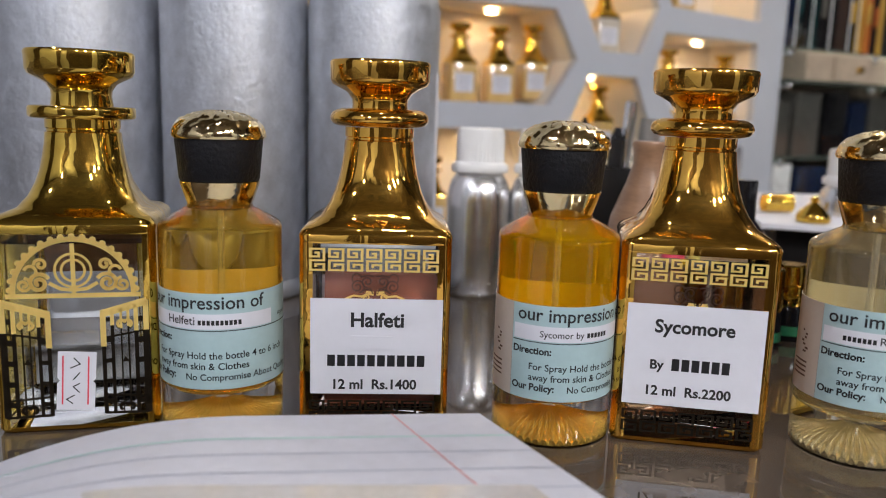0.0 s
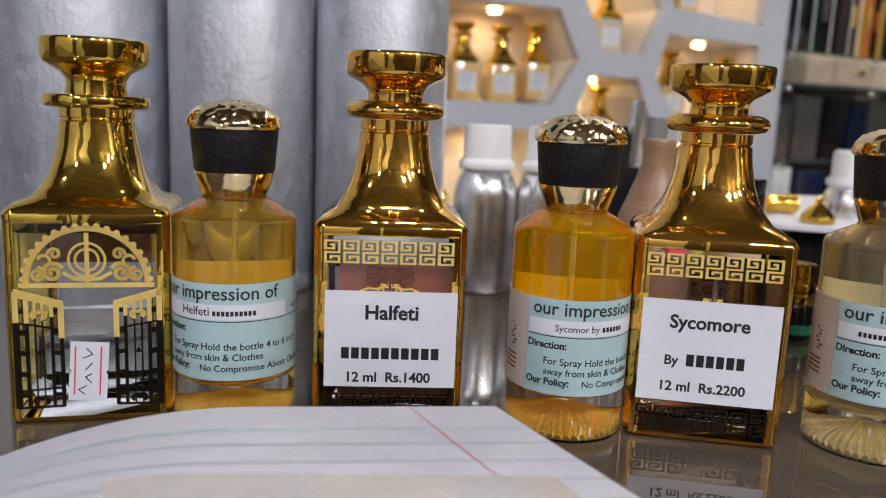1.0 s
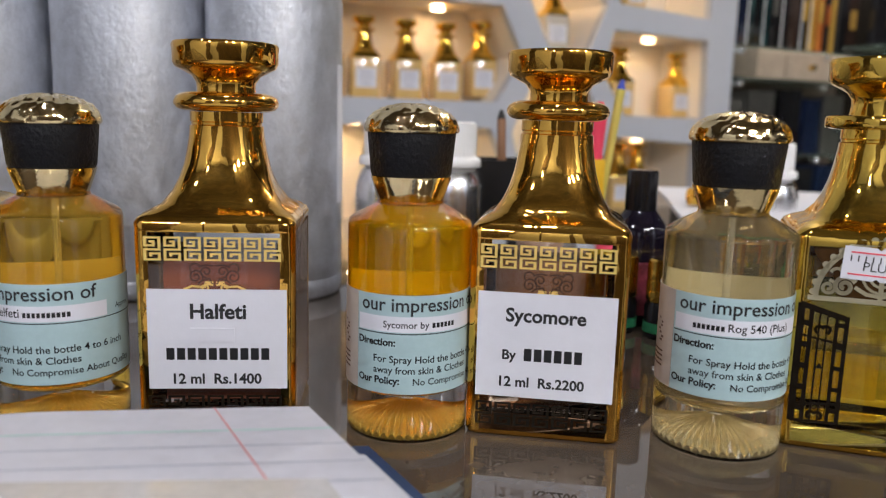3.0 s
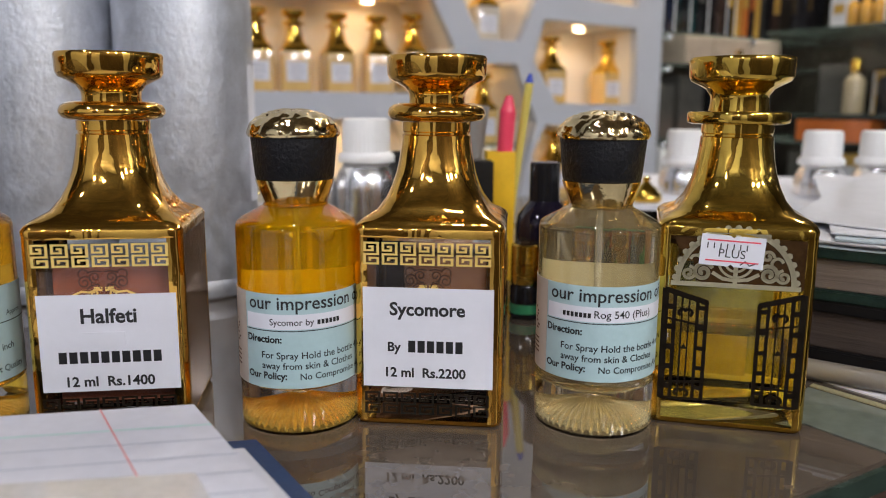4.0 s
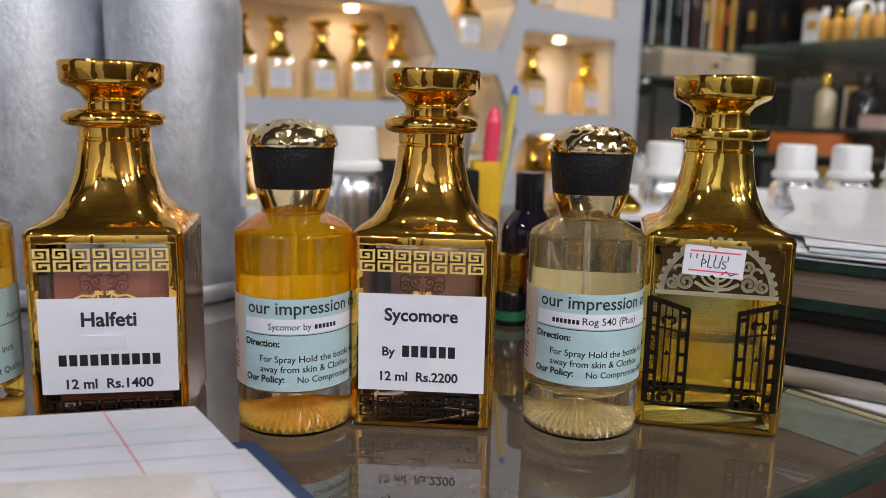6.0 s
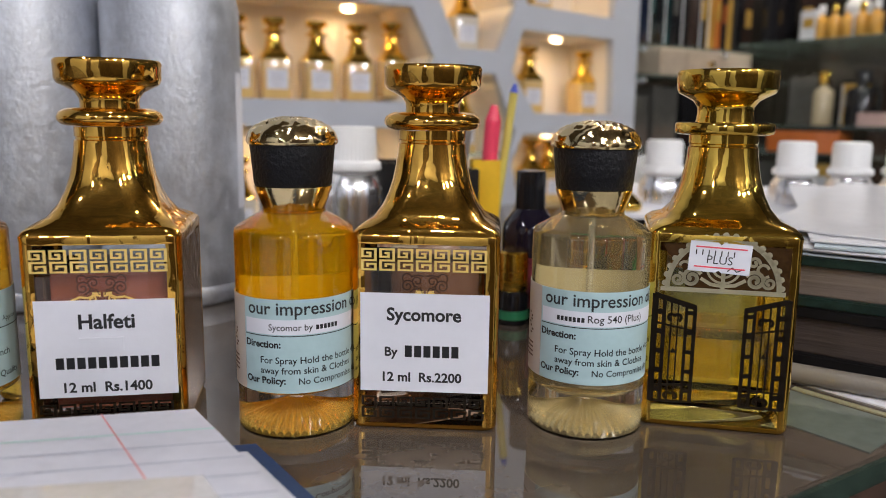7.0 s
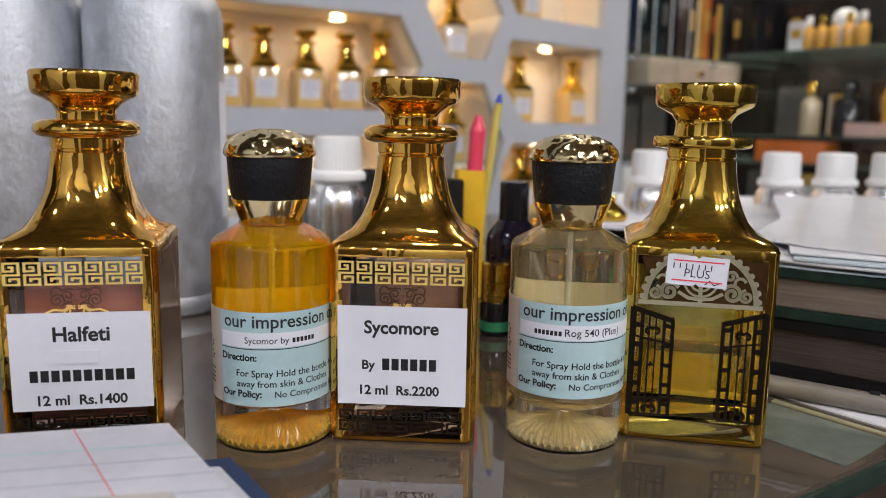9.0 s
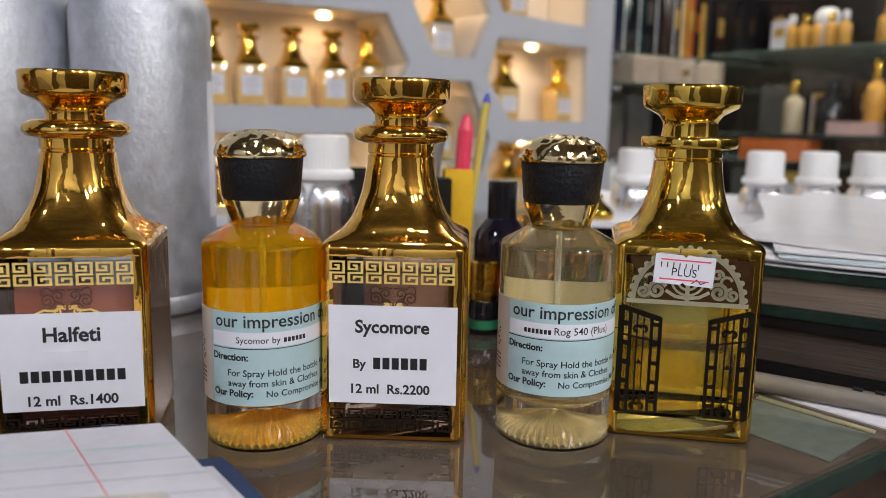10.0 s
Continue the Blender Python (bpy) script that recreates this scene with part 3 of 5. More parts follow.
def arch_decanter(m, glass, oil, level, label, arch=GOLD_PRINT, gilded=False, lift=-0.0004):
    th = empty("decanter", m, label, "perfume bottle", "square gold decanters")
    glass_box(th, glass, sh=0.0705)
    liquid_box(th, oil, level)
    gold_edges(th, 0.0004, 0.0705)
    side_films(th, YELLOW_FILM)
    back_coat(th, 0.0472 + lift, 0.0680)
    gold_top(th, True, 0.0705)
    y = -HW - 0.00016
    bm = bmesh.new()
    zc = 0.0486 + lift
    stroke(bm, arc(0, zc, 0.0186, 0, 180, 40, 0.98), 0.0017, y)
    for k in range(19):
        a = radians(4 + 172 * k / 18)
        px, pz = 0.0195 * math.cos(a), zc + 0.0195 * 0.98 * math.sin(a)
        flat(bm, arc(px, pz, 0.0011, 0, 330, 8), y)
    stroke(bm, [(-0.0205, zc - 0.0007), (0.0205, zc - 0.0007)], 0.0016, y)
    stroke(bm, [(0, zc), (0, zc + 0.0165)], 0.0014, y)
    stroke(bm, arc(0, zc + 0.0078, 0.0036, 0, 360, 26), 0.0008, y)
    stroke(bm, arc(0, zc + 0.0078, 0.0056, 0, 360, 30), 0.0008, y)
    for s in (-1, 1):
        stroke(bm, [(s * x, z) for x, z in spiral(0.0105, zc + 0.0036, 0.0033, 0.0006, 150, -1.6, 34)], 0.0013, y)
        stroke(bm, [(s * x, z) for x, z in spiral(0.0152, zc + 0.0030, 0.0024, 0.0005, 100, 1.5, 30)], 0.0010, y)
        stroke(bm, [(s * 0.0073, zc + 0.0035), (s * 0.0040, zc + 0.0016), (s * 0.0006, zc + 0.0012)], 0.0012, y)
        stroke(bm, [(s * x, z) for x, z in spiral(0.0098, zc + 0.0098, 0.0020, 0.0005, 0, 1.2, 22)], 0.0010, y)
        stroke(bm, [(s * x, z) for x, z in arc(0.0130, zc + 0.0075, 0.0018, 20, 260, 12)], 0.0010, y)
    part("arch_ornament", bm, arch, th, "gold printed arched fan ornament", smooth=False)
    for s in (-1, 1):
        bm = bmesh.new()
        xi, xo = s * 0.0085, s * 0.0222
        zi, zo, zb = 0.0415 + lift, 0.0455 + lift, 0.0065 + lift
        top = lambda x: zi + (zo - zi) * (abs(x) - 0.0085) / 0.0137
        for x, w in ((xi, 0.0013), (xo, 0.0022), (s * 0.0114, 0.0011), (s * 0.0142, 0.0005), (s * 0.0165, 0.0006), (s * 0.0190, 0.0013)):
            stroke(bm, [(x, zb), (x, top(x))], w, y)
        stroke(bm, [(xi, zi), (xo, zo)], 0.0019, y)
        stroke(bm, [(xi, zi - 0.0085), (xo, zo - 0.0100)], 0.0007, y)
        stroke(bm, [(xi, zb + 0.0065), (xo, zb + 0.0055)], 0.0008, y)
        stroke(bm, [(xi, zb), (xo, zb - 0.0003)], 0.0009, y)
        for k in range(5):
            z = zb + 0.004 + 0.0072 * k
            stroke(bm, [(s * 0.0190, z), (xo, z + 0.0003)], 0.0019, y)
            stroke(bm, [(xi, z), (s * 0.0114, z + 0.0002)], 0.0015, y)
        for zz in (0.0375 + lift, 0.0085 + lift):
            for q in (-1, 1):
                stroke(bm, [(s * 0.0153 + q * x, z) for x, z in arc(0.0010, zz, 0.0012, -60, 150, 8)], 0.0010, y)
        flat(bm, [(s * 0.0153 - 0.0012, 0.0245 + lift), (s * 0.0153 + 0.0012, 0.0245 + lift), (s * 0.0153, 0.0265 + lift)], y)
        part("gate_ornament", bm, DARK_PRINT, th, "printed gate ornament with its dark reflection put into the colour", smooth=False)
        # bright reflection on the upper bars, painted as a gold layer
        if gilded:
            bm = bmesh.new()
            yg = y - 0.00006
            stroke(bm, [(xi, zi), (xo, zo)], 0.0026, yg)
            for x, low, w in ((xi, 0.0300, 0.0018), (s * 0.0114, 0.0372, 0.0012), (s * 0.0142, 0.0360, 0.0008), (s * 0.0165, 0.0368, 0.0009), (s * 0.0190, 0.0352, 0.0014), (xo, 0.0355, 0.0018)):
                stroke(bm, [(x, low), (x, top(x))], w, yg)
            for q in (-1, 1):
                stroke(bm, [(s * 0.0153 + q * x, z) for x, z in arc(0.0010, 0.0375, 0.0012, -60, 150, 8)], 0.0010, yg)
            part("gate_reflection", bm, GOLD_PRINT, th, "gate top painted bright gold as its reflection", smooth=False)
    return th


def sticker(th, cx, cz, w, h, turn, rules, bars):
    """a small white price sticker with two red rules and pen strokes"""
    st = new("sticker")
    st.parent = th
    st.matrix_local = Matrix.Translation((cx, -HW - 0.0006, cz)) @ Matrix.Rotation(radians(turn), 4, "Y")
    st["label"] = "small white handwritten price sticker"
    bm = bmesh.new()
    flat(bm, [(-w / 2, -h / 2), (-0.0010, -h / 2), (0, -h / 2 + 0.0008), (0.0010, -h / 2), (w / 2, -h / 2), (w / 2, h / 2), (0.0010, h / 2), (0, h / 2 - 0.0008), (-0.0010, h / 2), (-w / 2, h / 2)], 0, 0.0002)
    bmesh.ops.triangulate(bm, faces=[f for f in bm.faces if len(f.verts) > 4])
    part("sticker_paper", bm, PAPER, st, "white sticker paper", smooth=False)
    bm = bmesh.new()
    for z in rules:
        stroke(bm, [(-w * 0.40, z), (w * 0.42, z + 0.0002)], 0.0005, -0.00006)
    part("red_rule", bm, RED_INK, st, "red printed rule", smooth=False)
    bm = bmesh.new()
    for pts in bars:
        stroke(bm, pts, 0.00038, -0.00006)
    part("pen_marks", bm, INK, st, "black pen marks", smooth=False)
    return st


# gilded paints the gold reflection onto the upper gate bars
dec_l = arch_decanter(pose(-0.1006, 0.2945, 0, 0, 0, 14), GLASS, OIL_CLEAR, 0.0300, "square gold glass decanter of clear oil with gate ornament", gilded=True)
sticker(dec_l, -0.0005, 0.0180, 0.0205, 0.0120, -86, (-0.0038, 0.0042),
        [[(-0.008, 0.001), (-0.0065, 0.003), (-0.005, 0.0005)], [(-0.004, -0.001), (-0.002, 0.001), (-0.0008, -0.001)], [(0.0005, 0.001), (0.003, -0.001)], [(0.0045, 0.002), (0.006, -0.001), (0.008, 0.001)]])
dec_b = arch_decanter(pose(0.2247, 0.2913, 0, 0, 0, -18), GLASS_YELLOW, OIL_YELLOW, 0.0335, "square gold glass decanter of yellow oil with gate ornament", GREYED_PRINT, lift=0.0034)
bm = bmesh.new()
box(bm, -HW + 0.0034, HW - 0.0034, HW + 0.0001, HW + 0.0004, 0.0035, 0.0468)
REAR_FILM = mat("thin_yellow_lustre", (0.90, 0.84, 0.40), 0.06, 0, 0, transmission=0.90, ior=1.45)
part("rear_film", bm, REAR_FILM, dec_b, "yellow lustre coated rear face", smooth=False)
bm = bmesh.new()
flat(bm, [(-0.0125, 0.0525), (-0.0040, 0.0508), (0.0218, 0.0508), (0.0218, 0.0676), (-0.0205, 0.0676), (-0.0190, 0.0640), (-0.0140, 0.0600)], -HW - 0.00008, 0.00006)
bmesh.ops.triangulate(bm, faces=[f for f in bm.faces if len(f.verts) > 4])
part("front_coating", bm, mat("dark_brown_lustre", (0.040, 0.019, 0.006), 0.20, 0, 0.6, 80, 0.1, 120, ior=1.25), dec_b, "dark brown lustre behind the arch", smooth=False)
# amber plate added behind the glass to tone down a white spot
bm = bmesh.new()
box(bm, -0.0132, 0.0100, HW + 0.0005, HW + 0.0008, 0.0110, 0.0335)
part("tint_patch", bm, mat("amber_tint", (0.62, 0.36, 0.07), 0.12, 0, 0.2, 90, transmission=0.6, ior=1.45), dec_b, "amber patch added on the rear face to tint a white spot", smooth=False)
st = sticker(dec_b, -0.0016, 0.0632, 0.0205, 0.0106, 3, (-0.0036, 0.0034),
             [[(-0.0080 + 0.0021 * k, 0.0006), (-0.0080 + 0.0021 * k, 0.0024)] for k in range(7)] + [[(0.003, -0.0044), (0.0045, -0.0030), (0.0060, -0.0044), (0.0080, -0.0034)]])
flat_text("PLUS", -0.0042, -0.0022, 0.0085, -0.00008, st)


# ---- spray bottles ----
# light through the perfume is put into the clear foot's metallic colour
FOOT_AMBER = mat("amber_lit_foot", (0.86, 0.60, 0.12), 0.12, 0.75, 0.15, 200, coat=0.8)
FOOT_PALE = mat("pale_lit_foot", (0.74, 0.62, 0.34), 0.12, 0.75, 0.15, 200, coat=0.8)
SR = 0.0208


def spray_bottle(m, perfume, foot, label, start, strip, dz=0.0):
    th = empty("spray_bottle", m, label, "perfume bottle", "round spray bottles")
    n = 276
    prof = [(SR - 0.0012, 0.0), (SR - 0.0003, 0.0005), (SR, 0.0016), (SR, 0.0702), (SR - 0.0006, 0.0718), (SR - 0.002, 0.0729), (0.0138, 0.0757), (0.0112, 0.0770), (0.0108, 0.0785), (0, 0.0785)]
    bm = lathe(prof, n)
    # ribbed dome under the thick base
    rings = []
    steps = 9
    for i in range(steps + 1):
        f = 1 - i / steps
        r = (SR - 0.0012) * f
        ring = []
        for k in range(n):
            a = 2 * math.pi * k / n
            ring.append(bm.verts.new((r * math.cos(a), r * math.sin(a), 0.0003 * (1 - f))) if i < steps else None)
        rings.append(ring)
    tip = bm.verts.new((0, 0, 0.0003))
    for a, b in zip(rings, rings[1:]):
        for k in range(n):
            j = (k + 1) % n
            if b[0] is None:
                bm.faces.new((a[k], a[j], tip))
            else:
                bm.faces.new((a[k], a[j], b[j], b[k]))
    bmesh.ops.remove_doubles(bm, verts=bm.verts, dist=0.00002)
    bmesh.ops.recalc_face_normals(bm, faces=bm.faces)
    me = bpy.data.meshes.new("body")
    bm.to_mesh(me)
    bm.free()
    part_mesh("body", me, GLASS, th, "clear round glass body with thick base")
    bm = bmesh.new()
    rings = []
    ribs = 46
    for r, z in [(SR - 0.0040, 0.0006), (SR - 0.0014, 0.0022)] + [((SR - 0.0012) * (1 - k / 9), 0.0028 + 0.0098 * (k / 9) ** 0.85) for k in range(9)]:
        ring = []
        for k in range(n):
            a = 2 * math.pi * k / n
            rib = 0.0014 * (abs(math.cos(ribs / 2 * a)) - 0.6) * min(1.0, r / SR * 1.5)
            ring.append(bm.verts.new((r * math.cos(a), r * math.sin(a), z + (rib if z > 0.001 else 0))))
        rings.append(ring)
    for a, b in zip(rings, rings[1:]):
        for k in range(n):
            bm.faces.new((a[k], a[(k + 1) % n], b[(k + 1) % n], b[k]))
    bm.faces.new(rings[-1])
    bm.faces.new(rings[0][::-1])
    part("ribbed_foot", bm, foot, th, "moulded fan-ribbed glass foot coloured like light through the perfume")
    bm = lathe([(0, 0.0150), (SR - 0.006, 0.0152), (SR - 0.0028, 0.0168), (SR - 0.0016, 0.0195), (SR - 0.0016, 0.0698), (SR - 0.0036, 0.0714), (0.0090, 0.0742), (0, 0.0742)], 64)
    bmesh.ops.recalc_face_normals(bm, faces=bm.faces)
    bmesh.ops.reverse_faces(bm, faces=bm.faces)      # faces towards the glass, whose index is the higher one
    me = bpy.data.meshes.new("perfume")
    bm.to_mesh(me)
    bm.free()
    part_mesh("perfume", me, perfume, th, "perfume inside")
    bm = bmesh.new()
    rod(bm, (0.0, 0.0, 0.0185), (0, 0, 0.0745), 0.0009, 0.0009, 10)
    part("dip_tube", bm, mat("milky_tube", (0.9, 0.9, 0.88), 0.15, 0, 0, transmission=0.92, ior=1.42) if "milky_tube" not in bpy.data.materials else bpy.data.materials["milky_tube"], th, "milky plastic dip tube")
    # cap
    part("cap_ring", lathe([(0, 0.0772), (0.0104, 0.0772), (0.0108, 0.0780), (0.0133, 0.0852), (0.0135, 0.0860), (0.0126, 0.0864), (0, 0.0864)], 64), GOLD_PALE, th, "polished pale gold tapered ring")
    part("cap_band", lathe([(0, 0.0862), (0.0130, 0.0862), (0.0134, 0.0868), (0.0146, 0.0998), (0.0144, 0.1005), (0, 0.1000)], 64), LEATHER, th, "black leather cap band")
    bm = bmesh.new()
    n = 96
    prof = [(0.0142, 0.0999), (0.0153, 0.1003), (0.0158, 0.1012), (0.0156, 0.1024)] + [(0.0153 * math.cos(t * 1.5), 0.1024 + 0.0070 * math.sin(t * 1.5)) for t in [k / 18 for k in range(1, 18)]]
    rings = []
    for r, z in prof:
        ring = []
        for k in range(n):
            a = 2 * math.pi * k / n
            w = max(0.0, min(1.0, (z - 0.1010) / 0.002))
            petal = 0.00055 * w * (abs(math.sin(4 * a)) ** 0.5 - 0.5) + 0.00022 * w * math.cos(16 * a + 1500 * r) + 0.00016 * w * math.sin(2600 * r)
            ring.append(bm.verts.new((r * math.cos(a), r * math.sin(a), z + petal)))
        rings.append(ring)
    for a, b in zip(rings, rings[1:]):
        for k in range(n):
            bm.faces.new((a[k], a[(k + 1) % n], b[(k + 1) % n], b[k]))
    bm.faces.new(rings[-1])
    bm.faces.new(rings[0][::-1])
    part("cap_dome", bm, GOLD_PALE, th, "embossed pale gold dome")
    # wrapped label
    z0, z1 = 0.0172 + dz, 0.0497 + dz
    dt = dz + 0.0013
    lab = part("wrap_label", round_panel(SR + 0.00020, -180, 180, z0, z1, n=72), PAPER_BACK, th, "wrapped paper label")
    r = SR + 0.00028
    part("blue_panel", round_panel(r, start, start + 195, z0, z1), BLUE_LABEL, lab, "pale blue printed panel")
    part("beige_panel", round_panel(r, start - 75, start - 0.4, z0, z1), BEIGE_LABEL, lab, "beige printed panel")
    r2 = r + 0.00005
    part("white_strip", round_panel(r2, start + 2, start + 138, 0.0364 + dt, 0.0415 + dt), PAPER, lab, "white name strip")
    part("dark_rule", round_panel(r2, start + 1, start + 190, 0.0357 + dt, 0.0360 + dt), INK, lab)
    r3 = r + 0.00010
    deg = lambda metres: math.degrees(metres / r3)
    round_text("our impression of", start + 6, 0.0432 + dt, 0.0452, r3, lab, bold=0.012)
    at, order = start + strip[0], strip[1:]
    for item in order:
        if isinstance(item, str):
            w = 0.00150 * len(item)
            round_text(item, at, 0.0378 + dt, w, r3, lab, bold=0.008)
            at += deg(w + 0.0011)
        else:
            for k in range(item):
                part("name_bar", round_panel(r3, at, at + deg(0.00105), 0.0378 + dt, 0.0394 + dt, n=2), INK, lab)
                at += deg(0.00145)
            at += deg(0.0007)
    round_text("Approx", start + 148, 0.0380 + dt, 0.0080, r3, lab)
    round_text("Direction:", start + 2, 0.0318 + dt, 0.0137, r3, lab, bold=0.032)
    round_text("For Spray Hold the bottle 4 to 6 inch", start + 19, 0.0276 + dz, 0.0500, r3, lab, bold=0.010)
    round_text("away from skin & Clothes", start + 19, 0.0240 + dz, 0.0345, r3, lab, bold=0.010)
    round_text("Our Policy:", start + 2, 0.0205 + dz, 0.0152, r3, lab, bold=0.032)
    round_text("No Compromise About Quality", start + 55, 0.0203 + dz, 0.0410, r3, lab, bold=0.010)
    # brown sprig and small plain bars on the beige panel
    bm = bmesh.new()
    for k in range(7):
        a = start - 22 + 3.2 * math.sin(k * 1.7)
        round_panel(r3, a, a + 5 - 0.4 * k, 0.0310 + dz + 0.0012 * k, 0.0317 + dz + 0.0012 * k, bm, 2)
    for k in range(4):
        round_panel(r3, start - 36, start - 14, 0.0275 + dz - 0.0016 * k, 0.0281 + dz - 0.0016 * k, bm, 4)
    part("brown_print", bm, INK_BROWN, lab)
    return th


spray_bottle(pose(-0.0498, 0.2851, 0), PERFUME_GOLD, FOOT_AMBER, "round spray bottle of golden perfume with pale blue label", -72, (36, "Helfeti", 10), 0.0012)
spray_bottle(pose(0.0676, 0.2881, 0), PERFUME_AMBER, FOOT_AMBER, "round spray bottle of amber perfume with pale blue label", -48, (28, "Sycomor by", 6))
spray_bottle(pose(0.1730, 0.2799, 0), PERFUME_PALE, FOOT_PALE, "round spray bottle of pale perfume with pale blue label", -66, (20, 7, "Rog 540 (Plus)"), 0.0034)


# ---- aluminium containers ----
def canister(x, y, r, label):
    th = empty("aluminium_canister", pose(x, y, 0), label, "canister", "tall aluminium canisters")
    part("body", lathe([(0, 0), (r - 0.004, 0), (r - 0.001, 0.0012), (r, 0.004), (r, 0.010), (r - 0.0006, 0.0115), (r, 0.013), (r, 0.169), (r - 0.0012, 0.176), (r - 0.0045, 0.182), (r - 0.010, 0.187), (r - 0.019, 0.191), (0.019, 0.1945), (0.017, 0.200), (0.017, 0.205), (0, 0.205)], 96), ALU, th, "dull scratched aluminium body")
    part("cap", lathe([(0, 0.201), (0.021, 0.201), (0.0215, 0.204), (0.021, 0.224), (0.019, 0.226), (0, 0.226)], 48), CAP_WHITE, th, "white plastic screw cap")
    return th


can = canister(-0.0195, 0.4920, 0.0385, "tall dull aluminium canister with white side label on the counter")
part("side_label", round_panel(0.0388, 74, 108, 0.055, 0.134), PAPER, can, "white paper side label")
canister(-0.1010, 0.4900, 0.0425, "tall dull aluminium canister standing on the counter")
canister(-0.1940, 0.4880, 0.0490, "wide tall dull aluminium canister standing on the counter")


def alu_bottle_mesh(cut=0.0):
    th = empty("aluminium_bottle", pose(0, 0, 0), "small bright aluminium bottle with white ribbed screw cap", "bottle", "small aluminium bottles")
    part("body", lathe([(0, 0), (0.0175, 0), (0.0193, 0.0014), (0.0198, 0.004), (0.0198, 0.060 - cut), (0.0192, 0.066 - cut), (0.0172, 0.0715 - cut), (0.0150, 0.0745 - cut), (0.0140, 0.0765 - cut), (0, 0.0765 - cut)], 64), ALU_FINE, th, "bright aluminium body")
    bm = bmesh.new()
    n = 72
    prof = [(0.0172, 0.0765), (0.0176, 0.0772), (0.0176, 0.0806), (0.0168, 0.0818), (0.0152, 0.0824), (0.0149, 0.0830), (0.0147, 0.1005), (0.0140, 0.1028), (0.0125, 0.1036)]
    rings = []
    for i, (r, z) in enumerate(prof):
        rings.append([bm.verts.new(((r - (0.0004 if k % 2 and 5 <= i <= 6 else 0)) * math.cos(2 * math.pi * k / n), (r - (0.0004 if k % 2 and 5 <= i <= 6 else 0)) * math.sin(2 * math.pi * k / n), z - cut)) for k in range(n)])
    for a, b in zip(rings, rings[1:]):
        for k in range(n):
            bm.faces.new((a[k], a[(k + 1) % n], b[(k + 1) % n], b[k]))
    bm.faces.new(rings[-1])
    bm.faces.new(rings[0][::-1])
    part("cap", bm, CAP_WHITE, th, "white ribbed plastic cap")
    return th


alu = alu_bottle_mesh()
alu.matrix_world = pose(0.0460, 0.5050, 0)
copy_thing(alu, pose(0.0850, 0.5060, 0, 0, 0, 30))
short_alu = alu_bottle_mesh(0.0095)
short_alu.matrix_world = pose(0.4440, 0.6200, 0)
for x, y in ((0.4925, 0.6210), (0.5420, 0.6220), (0.3360, 0.6300)):
    copy_thing(short_alu, pose(x, y, 0, 0, 0, random.uniform(0, 90)))


# ---- ruled register pad ----
PAD = Matrix(((-0.9925, 0.4900, 0, 0.0405), (-0.1220, -0.8717, 0, 0.2453), (0, 0, 1, 0), (0, 0, 0, 1)))   # u to the far side, v towards the camera


def sheet_z(x, top, least):
    """the pages sag towards the counter on the far side"""
    return max(least, top - 2.9 * max(0.0, -0.030 - x) ** 2)


def pad_block(bm, u0, u1, v0, v1, bottom, top, least, nu=26, nv=4):
    grid = []
    for i in range(nu + 1):
        for j in range(nv + 1):
            p = PAD @ Vector((u0 + (u1 - u0) * i / nu, v0 + (v1 - v0) * j / nv, 0))
            low = sheet_z(p.x, bottom, least)
            grid.append((bm.verts.new((p.x, p.y, sheet_z(p.x, top, low + 0.0007))), bm.verts.new((p.x, p.y, low))))
    at = lambda i, j: grid[i * (nv + 1) + j]
    for i in range(nu):
        for j in range(nv):
            for s in (0, 1):
                bm.faces.new([at(*q)[s] for q in ((i, j), (i + 1, j), (i + 1, j + 1), (i, j + 1))])
    for i in range(nu):
        for j in (0, nv):
            bm.faces.new((at(i, j)[0], at(i + 1, j)[0], at(i + 1, j)[1], at(i, j)[1]))
    for j in range(nv):
        for i in (0, nu):
            bm.faces.new((at(i, j)[0], at(i, j + 1)[0], at(i, j + 1)[1], at(i, j)[1]))
    return bm


def pad_strip(bm, u0, v0, u1, v1, w, lift, n=30):
    """a printed rule on the curved top sheet"""
    prev = None
    for k in range(n + 1):
        u, v = u0 + (u1 - u0) * k / n, v0 + (v1 - v0) * k / n
        d = math.hypot(u1 - u0, v1 - v0)
        pu, pv = -(v1 - v0) / d * w / 2, (u1 - u0) / d * w / 2
        row = []
        for s in (-1, 1):
            p = PAD @ Vector((u + s * pu, v + s * pv, 0))
            row.append(bm.verts.new((p.x, p.y, sheet_z(p.x, 0.0210, 0.0037) + lift)))
        if prev:
            bm.faces.new((prev[0], prev[1], row[1], row[0]))
        prev = row
    return bm


pad = empty("register_pad", pose(0, 0, 0), "open ruled paper pad with navy cover lying on the counter", "notepad")
part("page_block", pad_block(bmesh.new(), 0.0, 0.150, 0.0, 0.115, 0.0150, 0.0210, 0.0030), PAD_PAPER, pad, "curved white ruled top pages")
part("page_block", pad_block(bmesh.new(), -0.0075, 0.150, 0.022, 0.115, 0.0060, 0.0148, 0.0012), PAD_PAPER, pad, "loose lower white pages")
part("cover", pad_block(bmesh.new(), -0.0200, 0.150, -0.0060, 0.120, 0.0, 0.0058, 0.0), NAVY, pad, "navy blue board cover")
bm = bmesh.new()
pad_strip(bm, 0.0, 0.0180, 0.149, 0.0180, 0.0009, 0.00012)
part("rule", bm, LINE_GREEN, pad, "green printed rule")
